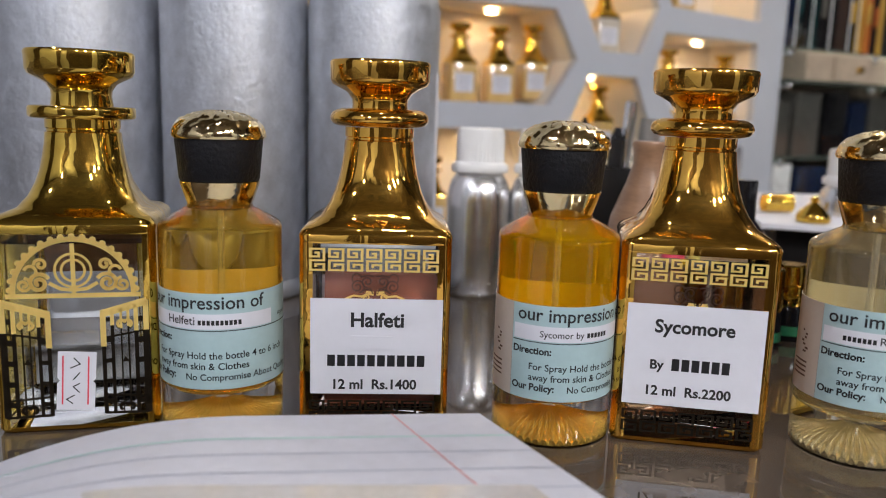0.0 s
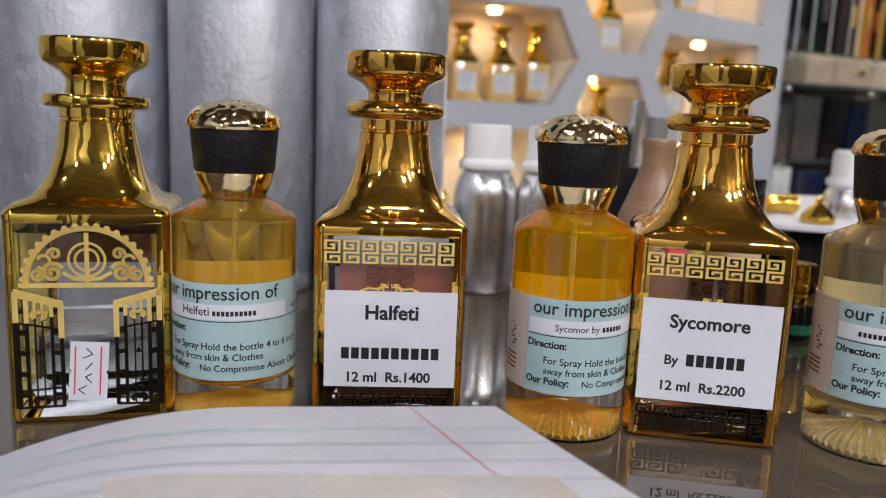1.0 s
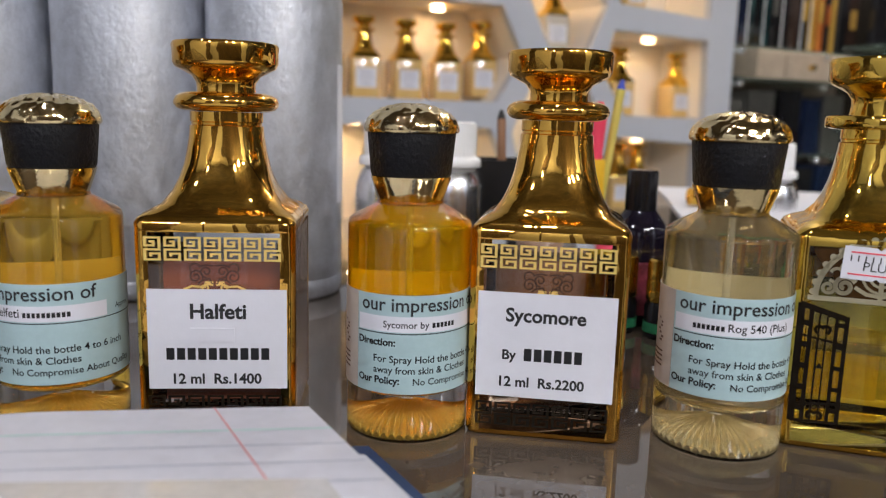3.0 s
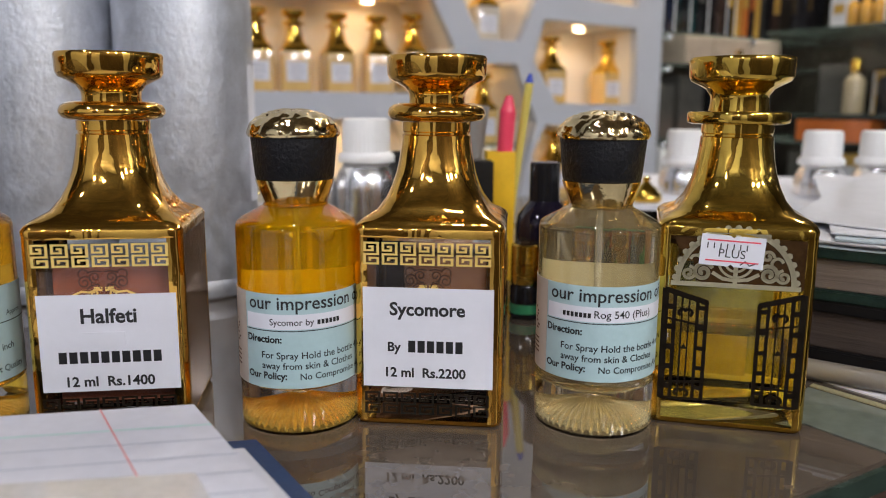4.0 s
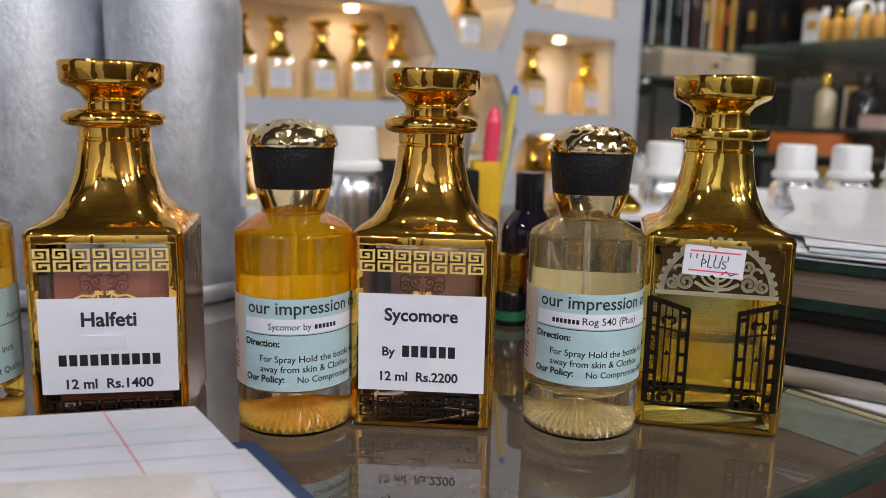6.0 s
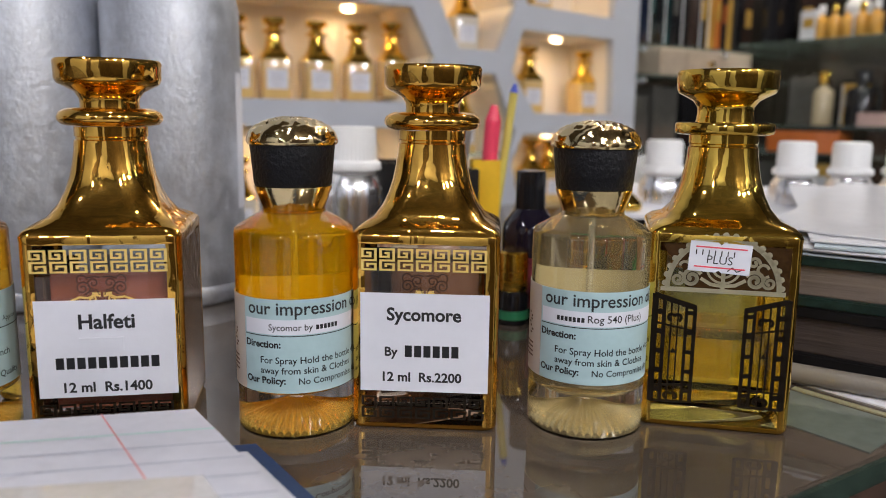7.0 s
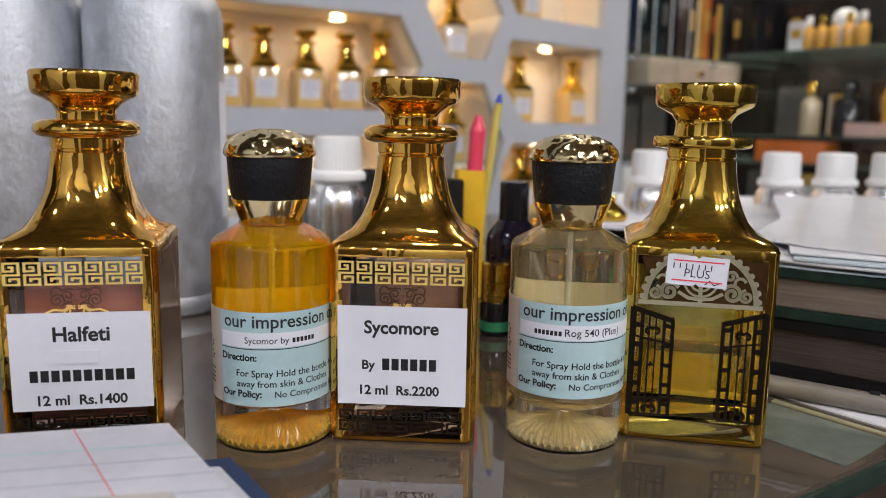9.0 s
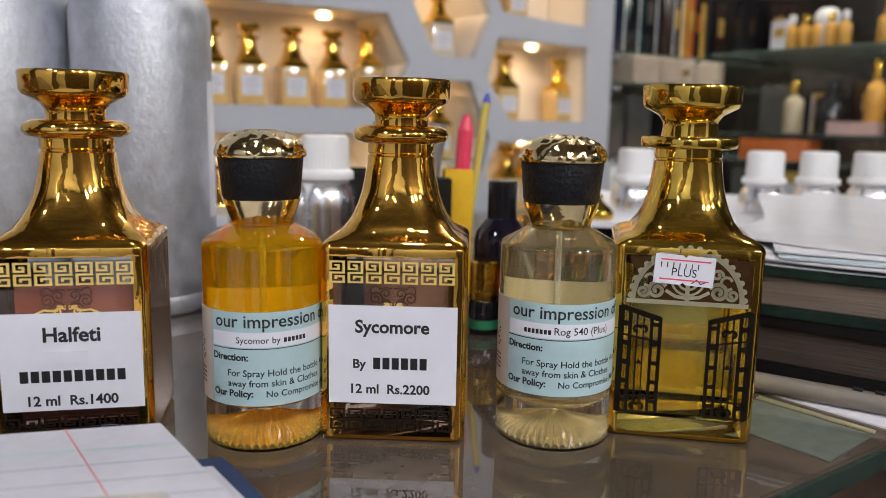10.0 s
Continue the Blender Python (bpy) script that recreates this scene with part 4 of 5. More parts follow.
for k in range(7):
    bm = bmesh.new()
    v = 0.0290 + 0.0115 * k
    pad_strip(bm, 0.0, v, 0.149, v, 0.0006, 0.00012)
    part("rule", bm, LINE_GREY, pad, "grey printed rule")
bm = bmesh.new()
pad_strip(bm, 0.0268, 0.0, 0.0268, 0.114, 0.0005, 0.00020)
part("rule", bm, LINE_RED, pad, "red margin rule")
TAPE = mat("yellowed_tape", (0.545, 0.53, 0.535), 0.10, 0, 0.12, 60, 0.35, 120, coat=0.5)
bm = bmesh.new()
pad_strip(bm, 0.014, 0.064, 0.120, 0.059, 0.026, 0.00030)
part("tape", bm, TAPE, pad, "yellowed glossy clear tape")


# ---- books and papers ----
GREEN_BOARD = mat("dark_green_board", (0.008, 0.020, 0.016), 0.5, 0, 0.8, 130, 0.1, 500, ior=1.3)
BLACK_BOARD = mat("black_board", (0.006, 0.005, 0.0055), 0.6, 0, 0.3, 60, 0.1, 500, ior=1.25)
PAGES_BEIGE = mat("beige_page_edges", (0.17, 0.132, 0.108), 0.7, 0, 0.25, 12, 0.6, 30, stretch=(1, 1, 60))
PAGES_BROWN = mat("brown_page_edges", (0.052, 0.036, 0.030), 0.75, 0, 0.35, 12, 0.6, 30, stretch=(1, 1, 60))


def book(m, w, d, h, cover_h, pages, cover, label):
    th = empty("book", m, label, "book", "pile of books")
    part("cover", bevelled(0, w, 0, d, 0, cover_h, 0.0006), cover, th, "hard cover board")
    part("page_block", bevelled(0.002, w, 0.003, d - 0.003, cover_h, h - cover_h, 0.0005), pages, th, "rough page edges")
    part("cover", bevelled(0, w, 0, d, h - cover_h, h, 0.0006), cover, th, "hard cover board")
    return th


def along(x, y, z, turn):
    return pose(x, y, z, 0, 0, turn)


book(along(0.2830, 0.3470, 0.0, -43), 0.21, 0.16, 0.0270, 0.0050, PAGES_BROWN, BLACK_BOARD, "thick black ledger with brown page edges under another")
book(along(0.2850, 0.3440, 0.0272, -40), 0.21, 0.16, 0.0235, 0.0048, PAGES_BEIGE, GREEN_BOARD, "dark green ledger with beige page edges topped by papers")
PAPER_BLUE = mat("bluish_paper", (0.36, 0.43, 0.48), 0.5, 0, 0.25, 40)
SLEEVE = mat("glossy_plastic_sleeve", (0.60, 0.60, 0.64), 0.35, 0, 0.10, 25, 0.25, 60, coat=0.25)
SHEET = mat("worn_white_sheet", (0.55, 0.555, 0.60), 0.55, 0, 0.08, 30, 0.1, 90)


def wavy_sheet(name, pts, z, thick, material, label, wave=0.002, seed=1, rise=0.0):
    """a stack of sheets over a four-cornered outline with a slightly wavy top"""
    bm = bmesh.new()
    n = 14
    a, b, c, d = [Vector((*p, 0)) for p in pts]
    top, bot = [], []
    for i in range(n + 1):
        for j in range(n + 1):
            u, v = i / n, j / n
            p = (a * (1 - u) + b * u) * (1 - v) + (d * (1 - u) + c * u) * v
            w = wave * (noise.noise(Vector((p.x * 9 + seed, p.y * 9, 0))) + 0.6 * abs(noise.noise(Vector((p.x * 22, p.y * 22 + seed, 0)))))
            w += rise * max(0.0, p.y - 0.34)
            top.append(bm.verts.new((p.x, p.y, z + thick + w)))
            bot.append(bm.verts.new((p.x, p.y, z + w if z > 0.001 else z)))
    at = lambda i, j: i * (n + 1) + j
    for i in range(n):
        for j in range(n):
            for s in (top, bot):
                bm.faces.new([s[at(*q)] for q in ((i, j), (i + 1, j), (i + 1, j + 1), (i, j + 1))])
    rim = [at(i, 0) for i in range(n + 1)] + [at(n, j) for j in range(1, n + 1)] + [at(i, n) for i in range(n - 1, -1, -1)] + [at(0, j) for j in range(n - 1, 0, -1)]
    for k in range(len(rim)):
        p, q = rim[k], rim[(k + 1) % len(rim)]
        bm.faces.new((top[p], top[q], bot[q], bot[p]))
    ob = part(name, bm, material, None)
    return tagged(ob, label, "paper")


wavy_sheet("black_folder_box", [(0.262, 0.575), (0.42, 0.515), (0.61, 0.75), (0.31, 0.80)], 0.0, 0.0395, BLACK_BOARD, "flat black box file under white papers", 0.0, 3)
wavy_sheet("paper_ream", [(0.245, 0.560), (0.42, 0.50), (0.62, 0.76), (0.30, 0.82)], 0.0398, 0.0035, PAPER, "thin ream of white paper on a box file", 0.0010, 3)
SHEETS = ((0.000, 0.000, 0, PAPER_BLUE, "bluish sheet of paper lying on the ledgers"), (0.003, 0.002, 2, SHEET, "loose white sheet of paper on the ledgers"), (-0.004, 0.003, -3, SHEET, "loose white sheet of paper on the ledgers"),
          (0.006, -0.002, 4, PAPER_BLUE, "bluish sheet of paper lying on the ledgers"), (0.004, 0.012, 7, SHEET, "wavy loose white sheet on the paper heap"), (0.016, 0.020, -5, SLEEVE, "curled glossy white sleeve on the paper heap"))
for k, (dx, dy, turn, material, text) in enumerate(SHEETS):
    m = Matrix.Translation((0.40 + dx, 0.43 + dy, 0)) @ Matrix.Rotation(radians(turn), 4, "Z") @ Matrix.Translation((-0.40, -0.43, 0))
    pts = [(m @ Vector((*p, 0))).to_2d() for p in ((0.281, 0.348), (0.348, 0.289), (0.56, 0.46), (0.44, 0.58))]
    wavy_sheet("loose_sheet", pts, 0.0512 + 0.0012 * k, 0.0007, material, text, 0.0016, 3, 0.004 + 0.003 * k)

pen = empty("ballpoint_pen", pose(0, 0, 0), "white plastic ballpoint pen lying on the counter", "pen")
bm = bmesh.new()
rod(bm, (0.2360, 0.3437, 0.0050), (0.330, 0.2664, 0.0050), 0.0042, 0.0042, 20)
part("barrel", bm, mat("cream_plastic", (0.17, 0.15, 0.13), 0.35, 0, 0.04, 60), pen, "cream plastic barrel")
bm = bmesh.new()
for k in range(2):
    f = 0.60 + 0.09 * k
    p = Vector((0.262 + 0.068 * f, 0.3223 - 0.0559 * f, 0.0085))
    box(bm, -0.0018, 0.0018, -0.0014, 0.0014, 0, 0.0014, Matrix.Translation(p) @ Matrix.Rotation(radians(-41), 4, "Z"))
part("pen_print", bm, INK, pen, smooth=False)
wavy_sheet("slip_of_paper", [(0.2757, 0.3138), (0.3030, 0.2690), (0.3260, 0.2850), (0.2821, 0.3258)], 0.0, 0.0005, PAPER, "white slip of paper under the pen", 0.0002, 2)


# ---- things behind the bottles ----
BLACK_GLOSS = mat("black_gloss", (0.01, 0.01, 0.012), 0.12, 0, 0)
nb = empty("black_cap_bottle", pose(0.1850, 0.4400, 0), "small dark perfume bottle with black cap", "bottle")
part("body", lathe([(0, 0), (0.0130, 0), (0.0150, 0.001), (0.0155, 0.003), (0.0155, 0.046), (0.0145, 0.052), (0.0105, 0.0575), (0.0085, 0.060), (0, 0.060)], 40), mat("dark_violet_glass", (0.008, 0.006, 0.014), 0.08, 0, 0, coat=0.5), nb, "dark violet glossy glass")
part("cap", lathe([(0, 0.0590), (0.0082, 0.0590), (0.0084, 0.060), (0.0082, 0.0805), (0.0075, 0.0812), (0, 0.0812)], 32), BLACK_GLOSS, nb, "black cap")
bm = round_panel(0.0157, -80, 80, 0.006, 0.034)
part("label", bm, mat("floral_label", (0.28, 0.05, 0.08), 0.4, 0, 0.8, 160), nb, "dark red patterned label")

gb = empty("gold_cap_vial", pose(0.1720, 0.4180, 0), "small vial with ribbed gold cap and green label", "vial", "gold capped vials")
part("body", lathe([(0, 0), (0.0075, 0), (0.0085, 0.001), (0.0085, 0.016), (0.0070, 0.0190), (0, 0.0190)], 32), BLACK_GLOSS, gb, "dark glass body")
part("band", round_panel(0.0087, -180, 180, 0.003, 0.008, n=24), mat("green_print", (0.03, 0.22, 0.10), 0.4, 0, 0.2, 90), gb, "green printed band")
part("cap", lathe([(0, 0.0185), (0.0078, 0.0185), (0.0082, 0.0192), (0.0082, 0.0235), (0.0078, 0.0240), (0.0082, 0.0245), (0.0082, 0.0290), (0.0078, 0.0295), (0.0082, 0.0300), (0.0080, 0.0390), (0.0070, 0.0398), (0, 0.0398)], 32), GOLD, gb, "ribbed gold cap")
for x, y in ((0.1560, 0.4330), (0.1900, 0.4060), (0.2080, 0.4200), (0.2150, 0.3900), (0.1480, 0.4560)):
    copy_thing(gb, pose(x, y, 0))

holder = empty("pen_holder", pose(0.1230, 0.5450, 0), "square black pen holder standing on the counter", "pen holder")
bm = loft([(0.0235, 0.003, 0.0), (0.0240, 0.003, 0.001), (0.0240, 0.003, 0.0800), (0.0215, 0.002, 0.0800), (0.0215, 0.002, 0.004)], cap0=True, cap1=True, q=5)
part("cup", bm, BLACK_PLASTIC, holder, "black plastic cup")


def stick(name, a, b, r0, r1, material, label, category, tip=None):
    th = empty(name, pose(0, 0, 0), label, category, "pens in the holders")
    bm = bmesh.new()
    rod(bm, a, b, r0, r1, 12)
    part("barrel", bm, material, th)
    if tip:
        d = (Vector(b) - Vector(a)).normalized()
        bm = bmesh.new()
        rod(bm, b, Vector(b) + d * tip[0], r1, r1 * 0.4, 12)
        part("tip", bm, tip[1], th)
    return th


stick("brown_pencil", (0.122, 0.55, 0.006), (0.1185, 0.56, 0.106), 0.0030, 0.0030, mat("brown_lacquer", (0.30, 0.15, 0.08), 0.4, 0, 0.1), "brown pencil standing in the black holder", "pencil", (0.006, BLACK_PLASTIC))
stick("black_marker", (0.133, 0.54, 0.006), (0.137, 0.54, 0.098), 0.0050, 0.0048, BLACK_PLASTIC, "black marker standing in the holder", "marker", (0.008, BLACK_GLOSS))
stick("metal_scissors_handle", (0.140, 0.55, 0.006), (0.146, 0.545, 0.123), 0.0040, 0.0040, ALU_FINE, "slim metal pen standing in the holder", "pen")

box2 = empty("yellow_pen_box", pose(0.1700, 0.5150, 0), "tall yellow card pen box standing on the counter", "pen box")
bm = loft([(0.0087, 0.001, 0.0), (0.0090, 0.001, 0.0005), (0.0090, 0.001, 0.0830), (0.0083, 0.001, 0.0830), (0.0083, 0.001, 0.002)], q=4)
part("box", bm, mat("yellow_card", (0.80, 0.47, 0.02), 0.5, 0, 0.08, 60), box2, "yellow card box")
stick("pink_highlighter", (0.1680, 0.5125, 0.004), (0.1745, 0.5125, 0.108), 0.0048, 0.0052, mat("pink_plastic", (0.80, 0.06, 0.12), 0.35, 0, 0.05), "bright pink highlighter standing in the yellow box", "highlighter", (0.010, bpy.data.materials["pink_plastic"]))
stick("blue_tip_pen", (0.1735, 0.5200, 0.004), (0.1890, 0.5205, 0.126), 0.0028, 0.0028, mat("yellow_clear_plastic", (0.62, 0.52, 0.12), 0.3, 0, 0.05), "yellow ballpoint pen with blue end in the box", "pen", (0.006, mat("blue_plastic", (0.03, 0.06, 0.42), 0.35, 0, 0.0)))
bx = empty("black_pen_box", pose(0.1545, 0.5050, 0), "black card box standing on the counter", "box")
part("box", bevelled(-0.0095, 0.0095, -0.009, 0.009, 0, 0.0780, 0.0008), BLACK_PLASTIC, bx, "black card box")
stick("grey_brush", (0.148, 0.535, 0.0), (0.158, 0.535, 0.112), 0.0030, 0.0075, mat("grey_plastic", (0.25, 0.24, 0.23), 0.4, 0, 0.1), "grey flared brush handle in the holder", "brush")

jar = empty("wooden_vase", pose(0.1330, 0.4350, 0), "small turned brown wooden vase behind the decanter", "vase")
part("body", lathe([(0, 0), (0.014, 0), (0.0150, 0.002), (0.0195, 0.020), (0.0210, 0.040), (0.0180, 0.060), (0.0110, 0.078), (0.0080, 0.088), (0.0082, 0.094), (0.0092, 0.098), (0.0085, 0.100), (0, 0.100)], 48), mat("turned_wood", (0.30, 0.17, 0.10), 0.35, 0, 0.25, 40, stretch=(1, 1, 6)), jar, "turned brown wood")

gc = empty("loose_bottle_top", pose(0.2790, 0.6250, 0.0440), "loose gold bottle cap lying on the papers", "cap", "loose gold caps")
bm = bmesh.new()
rod(bm, (-0.008, 0, 0.0072), (0.014, 0.002, 0.0072), 0.0068, 0.0072, 24)
part("cap", bm, GOLD, gc)
gs = empty("gold_stopper", pose(0.2860, 0.5720, 0.0440), "loose domed gold stopper on the papers", "stopper")
part("stopper", lathe([(0, 0), (0.0110, 0), (0.0118, 0.002), (0.0110, 0.005), (0.0070, 0.0095), (0.0035, 0.0125), (0.0022, 0.0140), (0.0034, 0.0158), (0.0020, 0.0178), (0, 0.018)], 40), GOLD, gs)


# ---- niche decanters ----
def niche_decanter(m, oil_color, label):
    th = empty("niche_decanter", m, label, "perfume bottle", "decanters in the niches")
    bm = loft([(0.0225, 0.004, 0.0), (0.0240, 0.004, 0.001), (0.0240, 0.004, 0.062), (0.0232, 0.005, 0.0645)], q=5)
    part("body", bm, oil_color, th, "golden glass body")
    bm = loft([(0.0241, 0.004, 0.0630), (0.0235, 0.005, 0.0665), (0.0195, 0.008, 0.0730), (0.0155, 0.011, 0.0810), (0.0130, 0.0115, 0.0920), (0.0115, 0.0115, 0.1040)], q=6)
    part("shoulder", bm, GOLD, th, "gold plated shoulder")
    part("collar", lathe([(0, 0.1045), (0.0170, 0.1050), (0.0180, 0.1075), (0.0170, 0.1100), (0, 0.1105)], 28), GOLD, th)
    part("stopper", lathe([(0, 0.1100), (0.0095, 0.1105), (0.0105, 0.1160), (0.0170, 0.1195), (0.0182, 0.1225), (0.0182, 0.1275), (0.0170, 0.1290), (0, 0.1288)], 28), GOLD, th)
    bm = bmesh.new()
    rect(bm, -0.017, 0.017, 0.016, 0.047, -0.0246, 0.0004)
    lab = part("paper_label", bm, PAPER, th, "white paper label", smooth=False)
    bm = bmesh.new()
    for z, w in ((0.038, 0.010), (0.030, 0.012), (0.021, 0.008)):
        rect(bm, -w, w, z, z + 0.0022, -0.0248, 0.0001)
    part("label_print", bm, LINE_GREY, lab, smooth=False)
    return th


NICHE_GLASS = mat("golden_oil_glass", (0.62, 0.42, 0.16), 0.12, 0, 0.15, 60, coat=0.6)
NICHE_GLASS_CLEAR = mat("pale_oil_glass", (0.55, 0.50, 0.42), 0.12, 0, 0.15, 60, coat=0.6)
nd = niche_decanter(pose(0, 0, 0), NICHE_GLASS, "small gold decanter with white label in a lit niche")
nd2 = niche_decanter(pose(0, 0, 0), NICHE_GLASS_CLEAR, "small gold decanter of pale oil in a lit niche")
SC = Matrix.Scale(0.755, 4)
spots = [(-0.165, 0.045, 0.1285), (-0.100, 0.048, 0.1285), (-0.051, 0.050, 0.1285), (0.0055, 0.050, 0.1285), (0.062, 0.050, 0.1285), (0.117, 0.055, 0.1345), (0.350, 0.050, 0.1175), (0.466, 0.055, 0.1165),
         (0.228, 0.050, 0.2005), (0.36, 0.05, -0.0195), (0.40, 0.055, -0.0195), (-0.10, 0.05, -0.0395), (-0.03, 0.05, -0.0395), (0.04, 0.05, -0.0395),  (0.36, 0.05, 0.2645)]
for k, (x, y, z) in enumerate(spots):
    src = nd2 if k in (0, 8, 11) else nd
    m = WALL @ pose(x, y, z, 0, 0, -ANGLE * 0.35 + random.uniform(-6, 6))
    if k == 0:
        nd2.matrix_world = m @ SC
    elif k == 1:
        nd.matrix_world = m @ SC
    else:
        copy_thing(src, m)


# ---- glass shelving with boxes ----
SHELF_GLASS = mat("green_shelf_glass", (0.48, 0.60, 0.55), 0.03, 0, 0, transmission=0.88, ior=1.48)
CLEAR.append(SHELF_GLASS)
CARD_CREAM = mat("cream_card", (0.46, 0.37, 0.29), 0.4, 0, 0.22, 14, coat=0.3)
CARD = {
    "dark teal": (0.008, 0.026, 0.030), "teal": (0.010, 0.050, 0.055), "black": (0.010, 0.010, 0.012), "dark brown": (0.04, 0.022, 0.016), "gold": (0.55, 0.33, 0.07),
    "orange": (0.50, 0.13, 0.03), "white": (0.70, 0.70, 0.72), "pink": (0.55, 0.38, 0.35), "navy": (0.012, 0.02, 0.05), "grey": (0.085, 0.082, 0.075),
}
CARD_MAT = {k: mat(k.replace(" ", "_") + "_gloss_card", c, 0.12, 0.0, 0.25, 25, 0.03, 60, coat=0.8) for k, c in CARD.items()}
for name, x0, x1, y0, y1, z, text in (("shelf_1", 0.533, 0.93, 0.0, 0.114, 0.2255, "glass shelf carrying tall perfume boxes"), ("shelf_2", 0.533, 0.93, -0.01, 0.114, 0.1770, "glass shelf carrying a cream drawer box"),
                                       ("shelf_3", 0.533, 0.93, -0.01, 0.114, 0.0600, "low glass shelf with dark boxes"), ("shelf_4", 0.76, 0.93, -0.60, -0.012, 0.2340, "glass shelf carrying small gold bottles"),
                                       ("shelf_5", 0.76, 0.93, -0.60, -0.012, 0.1000, "glass shelf carrying mixed bottles"), ("shelf_6", 0.76, 0.93, -0.60, -0.012, 0.0560, "low glass shelf with an orange box")):
    slab(name, x0, x1, y0, y1, z, z + 0.004, SHELF_GLASS, text, "shelf")


def perfume_box(x, y, z, w, d, h, color, turn=0.0, band=None, glint=None):
    th = empty("perfume_box", WALL @ pose(x, y, z, 0, 0, turn), "%s card perfume box standing on a glass shelf" % color, "box", "perfume boxes on the shelves")
    part("carton", bevelled(-w / 2, w / 2, -d / 2, d / 2, 0, h, 0.0008), CARD_MAT[color], th, "glossy card carton")
    if band:
        bm = bmesh.new()
        rect(bm, -w * 0.3, w * 0.3, h * 0.45, h * 0.75, -d / 2 - 0.0004, 0.0003)
        part("print_panel", bm, CARD_MAT[band], th, "%s printed panel" % band, smooth=False)
    # upright highlight along the carton edge, painted as a light strip
    if glint:
        bm = bmesh.new()
        rect(bm, -w * 0.46, -w * 0.46 + 0.0030, h * 0.03, h * 0.97, -d / 2 - 0.0004, 0.0003)
        part("glint_strip", bm, CARD_MAT[glint], th, "narrow %s edge strip" % glint, smooth=False)
    return th


x = 0.542
for color, w, h, band, glint in (("dark teal", 0.015, 0.110, None, "white"), ("navy", 0.014, 0.104, None, None), ("dark teal", 0.016, 0.112, "teal", "white"), ("black", 0.012, 0.100, None, None), ("teal", 0.014, 0.108, None, "white"),
                                 ("black", 0.024, 0.115, "grey", None), ("black", 0.018, 0.106, None, "white"), ("dark brown", 0.022, 0.112, None, None), ("black", 0.017, 0.108, "gold", "white"), ("gold", 0.015, 0.104, None, "white"),
                                 ("orange", 0.017, 0.110, "gold", "gold"), ("dark brown", 0.015, 0.104, "orange", None), ("gold", 0.010, 0.098, None, None), ("black", 0.028, 0.11, None, "grey"), ("dark brown", 0.024, 0.10, "gold", None)):
    perfume_box(x + w / 2, 0.045, 0.2297, w, 0.04, h, color, random.uniform(-4, 4), band, glint)
    x += w + 0.003
db = empty("drawer_box", WALL @ pose(0.705, 0.040, 0.1812), "cream wooden drawer box with gold knob on the shelf", "drawer box")
part("case", bevelled(-0.118, 0.118, -0.035, 0.04, 0, 0.0440, 0.001), CARD_CREAM, db, "cream case")
part("drawer_front", bevelled(-0.055, 0.055, -0.0375, -0.0352, 0.003, 0.0410, 0.0006), CARD_CREAM, db, "cream drawer front")
bm = bmesh.new()
rod(bm, (0, -0.0376, 0.0215), (0, -0.047, 0.0215), 0.003, 0.0052, 16)
part("knob", bm, GOLD, db, "gold knob")
for cx, w, h, color in ((0.575, 0.05, 0.085, "grey"), (0.640, 0.06, 0.10, "grey"), (0.71, 0.05, 0.105, "black"), (0.765, 0.045, 0.09, "navy"), (0.82, 0.05, 0.10, "grey")):
    perfume_box(cx, 0.060, 0.0642, w, 0.05, h, color, random.uniform(-5, 5))
for cx, w, h, color in ((0.575, 0.045, 0.090, "white"), (0.645, 0.07, 0.085, "navy"), (0.73, 0.06, 0.08, "black"), (0.80, 0.05, 0.085, "navy")):
    perfume_box(cx, 0.045, -0.0398, w, 0.05, h, color, random.uniform(-5, 5))
slab("shelf_7", 0.533, 0.93, -0.03, 0.114, -0.044, -0.040, SHELF_GLASS, "lowest glass shelf with navy boxes", "shelf")


def shelf_clip(x, y, z):
    """a polished stud with a round head under a glass shelf"""
    th = empty("shelf_clip", WALL @ pose(x, y, z), "polished chrome clip holding a glass shelf", "shelf clip", "chrome shelf clips")
    bm = bmesh.new()
    rod(bm, (0, 0.012, 0), (0, 0, 0), 0.0035, 0.0035, 14)
    part("stud", bm, ALU_FINE, th, "chrome stud")
    part("head", lathe([(0, -0.0058), (0.0035, -0.0048), (0.0056, -0.0016), (0.0058, 0.0012), (0.0040, 0.0044), (0, 0.0058)], 20), ALU_FINE, th, "round chrome head")


for z in (0.2195, 0.1710, 0.0540):
    for x in (0.541, 0.735):
        shelf_clip(x, -0.004, z)


def shelf_flask(v, z, r, h, body, cap, label, off=0.80):
    th = empty("shelf_bottle", WALL @ pose(off, -v, z), label, "perfume bottle", "bottles on the glass shelves")
    part("flask", lathe([(0, 0), (r * 0.92, 0), (r, 0.0015), (r, h * 0.58), (r * 0.8, h * 0.66), (r * 0.4, h * 0.70), (r * 0.38, h * 0.76), (0, h * 0.76)], 28), body, th)
    part("cap", lathe([(0, h * 0.75), (r * 0.5, h * 0.75), (r * 0.52, h * 0.97), (r * 0.45, h), (0, h)], 24), cap, th)
    return th


AMBER_FLASK = mat("amber_flask", (0.62, 0.33, 0.06), 0.1, 0, 0.2, 60, coat=0.7)
CLEAR_FLASK = mat("frosted_flask", (0.36, 0.30, 0.20), 0.12, 0, 0.1, 60, coat=0.5)
for k in range(5):
    shelf_flask(0.135 + 0.022 * k, 0.2382, 0.0098, 0.055, AMBER_FLASK, GOLD if k % 2 else CAP_WHITE, "small amber bottle with bright cap on the shelf")
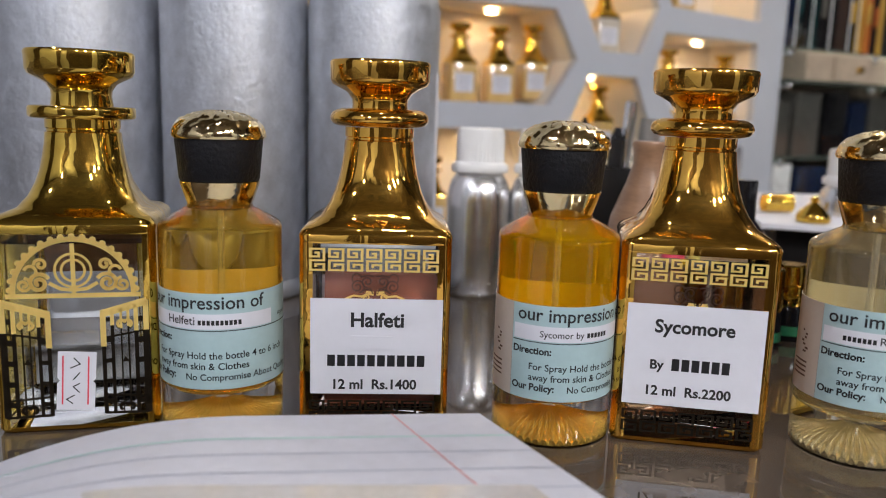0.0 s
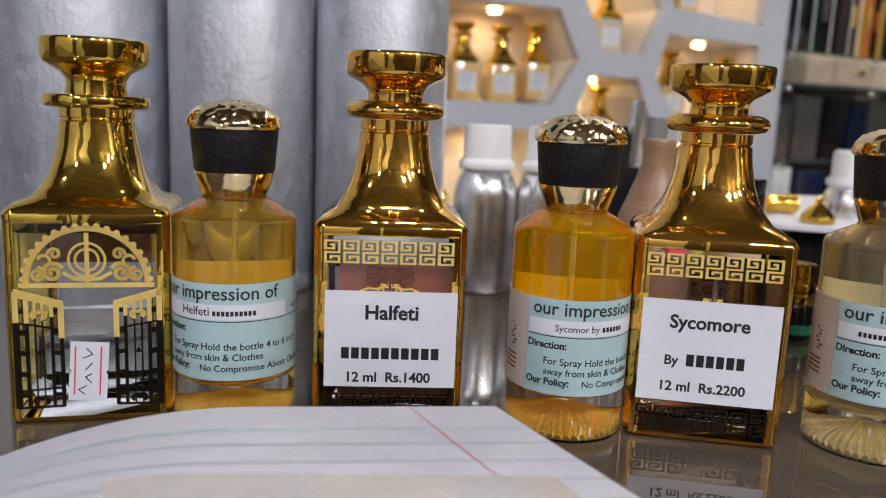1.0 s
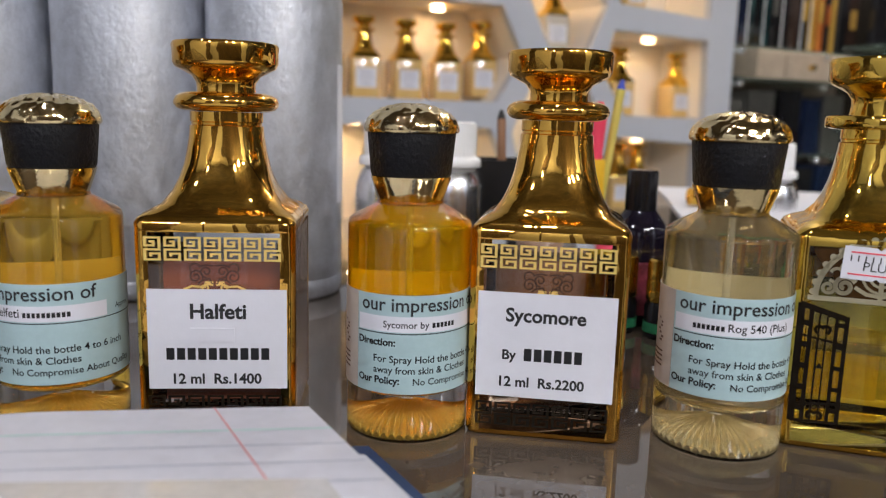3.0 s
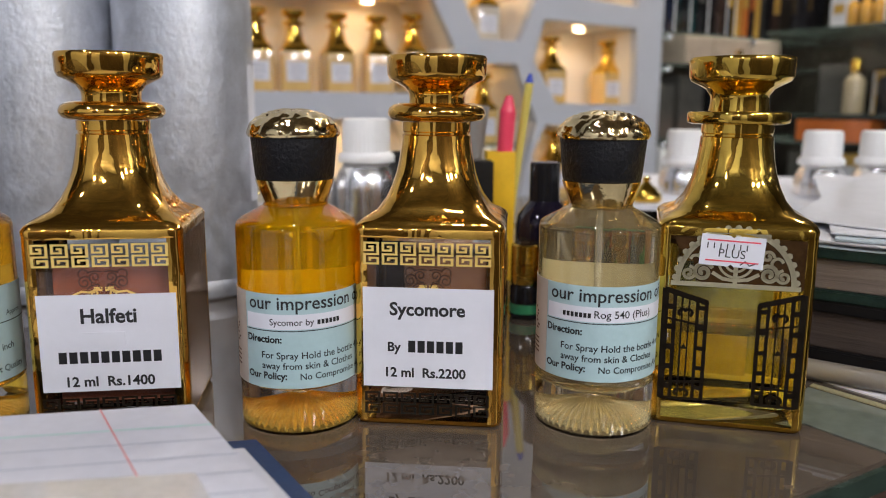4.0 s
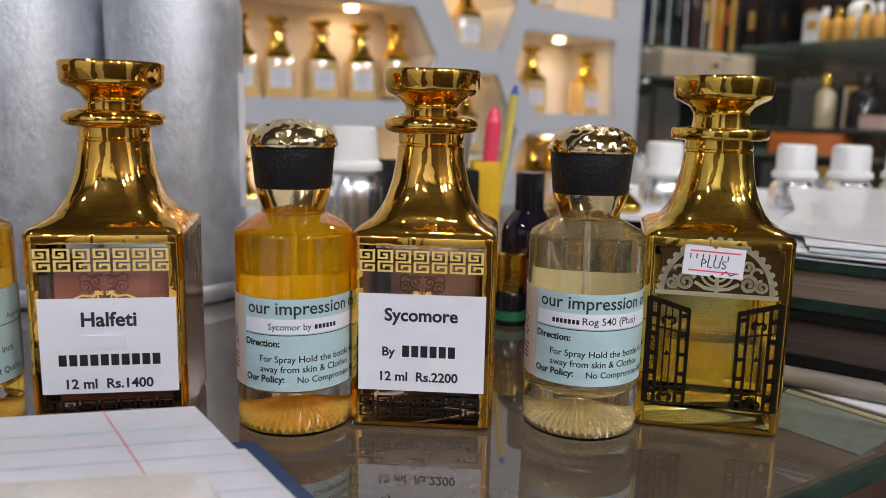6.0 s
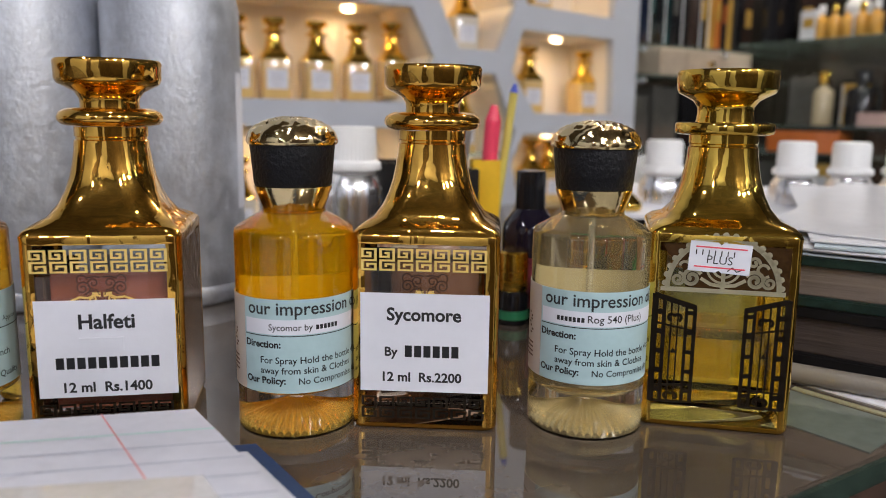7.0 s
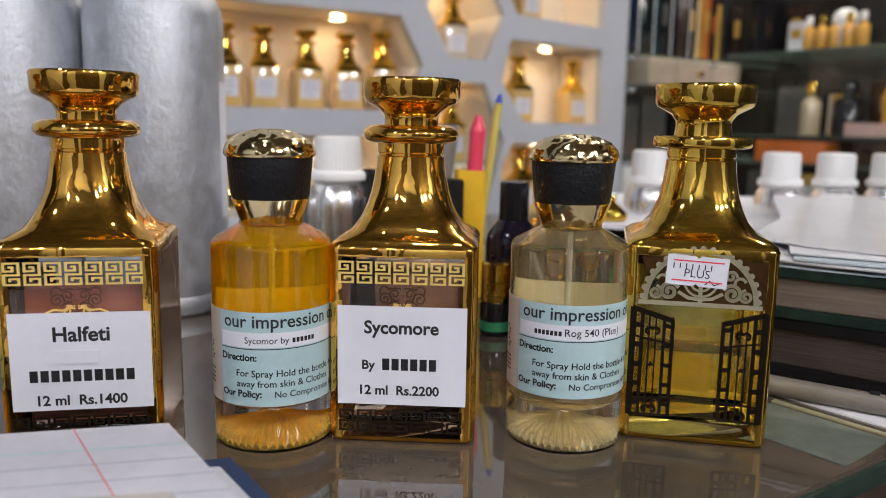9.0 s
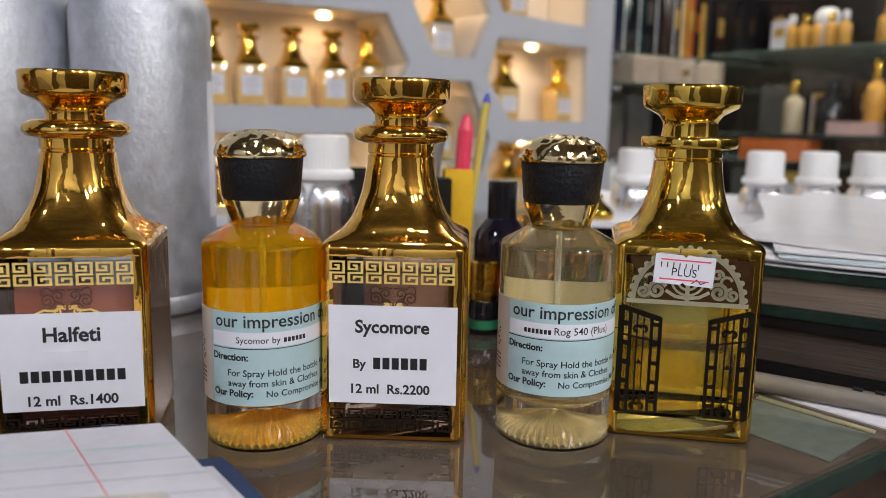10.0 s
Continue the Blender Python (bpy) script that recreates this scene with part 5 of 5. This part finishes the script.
perfume_box(0.80, -0.118, 0.2382, 0.03, 0.018, 0.048, "white", -90, "gold")
for k in range(3):
    shelf_flask(0.285 + 0.030 * k, 0.2382, 0.0125, 0.062, AMBER_FLASK, GOLD, "amber bottle with gold cap on the shelf")
perfume_box(0.82, -0.045, 0.2382, 0.03, 0.05, 0.09, "black", -90)
perfume_box(0.85, -0.088, 0.2382, 0.03, 0.03, 0.08, "dark brown", -90, "gold")
shelf_flask(0.150, 0.1042, 0.0160, 0.086, CLEAR_FLASK, GOLD, "clear gold perfume bottle on the shelf")
perfume_box(0.83, -0.185, 0.1042, 0.030, 0.03, 0.066, "gold", -90, "white", "white")
lid = empty("round_white_tin", WALL @ pose(0.815, -0.185, 0.2382), "round white domed tin standing on the glass shelf", "tin")
part("tin", lathe([(0, 0), (0.018, 0), (0.0192, 0.002), (0.0192, 0.044), (0, 0.044)], 36), CAP_WHITE, lid, "white tin body")
part("dome", lathe([(0.0198, 0.0432), (0.0198, 0.048), (0.0165, 0.057), (0.009, 0.063), (0, 0.064)], 36), CAP_WHITE, lid, "white domed tin top")
shelf_flask(0.212, 0.1042, 0.0230, 0.086, BLACK_GLOSS, BLACK_GLOSS, "round black perfume bottle on the shelf")
perfume_box(0.785, -0.262, 0.1042, 0.075, 0.03, 0.020, "pink", -90)
perfume_box(0.84, -0.275, 0.1042, 0.09, 0.03, 0.085, "dark brown", -90, "gold")
perfume_box(0.85, -0.090, 0.1042, 0.05, 0.03, 0.080, "grey", -90)
perfume_box(0.80, -0.130, 0.0602, 0.125, 0.04, 0.034, "orange", -90)
perfume_box(0.82, -0.300, 0.0602, 0.14, 0.05, 0.036, "dark brown", -90)
for k in range(6):
    perfume_box(0.84, -0.06 - 0.085 * k, -0.0396, 0.06 + 0.01 * (k % 2), 0.04, 0.080, ("grey", "gold", "dark brown", "grey", "black", "gold")[k], -90, "white" if k % 2 else None)
slab("shelf_8", 0.76, 0.93, -0.62, -0.032, -0.0440, -0.0400, SHELF_GLASS, "lowest glass side shelf with mixed boxes", "shelf")


def shelf_light(x, y, z):
    th = empty("shelf_spotlight", WALL @ pose(x, y, z), "unseen small white spotlight added to brighten the glass shelves", "spotlight", "shelf spotlights")
    part("lens", lathe([(0, 0), (0.016, 0), (0.016, 0.003), (0, 0.003)], 24), SHELF_LED, th, "glowing white lens")
    bm = bmesh.new()
    rod(bm, (0, 0, 0.0032), (0, 0, CEIL_Z - z), 0.006, 0.006, 12)
    part("stem", bm, BLACK_PLASTIC, th, "black stem")


# unseen spots high above, added only to brighten the shelf goods
SHELF_LED = mat("shelf_led", (1.0, 0.93, 0.82), 0.5, 0, 0, emission=980.0)
shelf_light(0.62, -0.06, 1.08)
shelf_light(0.72, -0.22, 1.08)
shelf_light(0.72, -0.45, 1.08)
bm = bmesh.new()
box(bm, 0.150, 0.276, 0.015, 0.094, 0.0570, 0.0600)
ns = part("niche_shelf", bm, SHELF_GLASS, None, smooth=False)
ns.matrix_world = WALL
tagged(ns, "small glass shelf inside the middle niche", "shelf", kind="structure")
copy_thing(nd, WALL @ pose(0.228, 0.050, 0.0603, 0, 0, -8))

for v in (0.285, 0.325):
    shelf_flask(v, 0.1042, 0.0145, 0.112, AMBER_FLASK, GOLD, "tall amber bottle with gold cap on the shelf", 0.79)

PLASTIC_SHEET = mat("greenish_clear_plastic", (0.10, 0.115, 0.10), 0.06, 0, 0.3, 20, 0.05, 60, ior=1.6)
wavy_sheet("plastic_sheet", [(0.2405, 0.2800), (0.2619, 0.2442), (0.2925, 0.2645), (0.2680, 0.3045)], 0.0, 0.0004, PLASTIC_SHEET, "greenish clear plastic sheet lying on the counter", 0.0001, 4)
wavy_sheet("plastic_strip", [(0.2693, 0.3062), (0.2948, 0.2660), (0.2970, 0.2682), (0.2722, 0.3084)], 0.0, 0.0005, mat("yellowed_strip", (0.30, 0.28, 0.17), 0.2, 0, 0.15, 60), "narrow yellowed plastic strip beside a paper slip", 0.0001, 5)
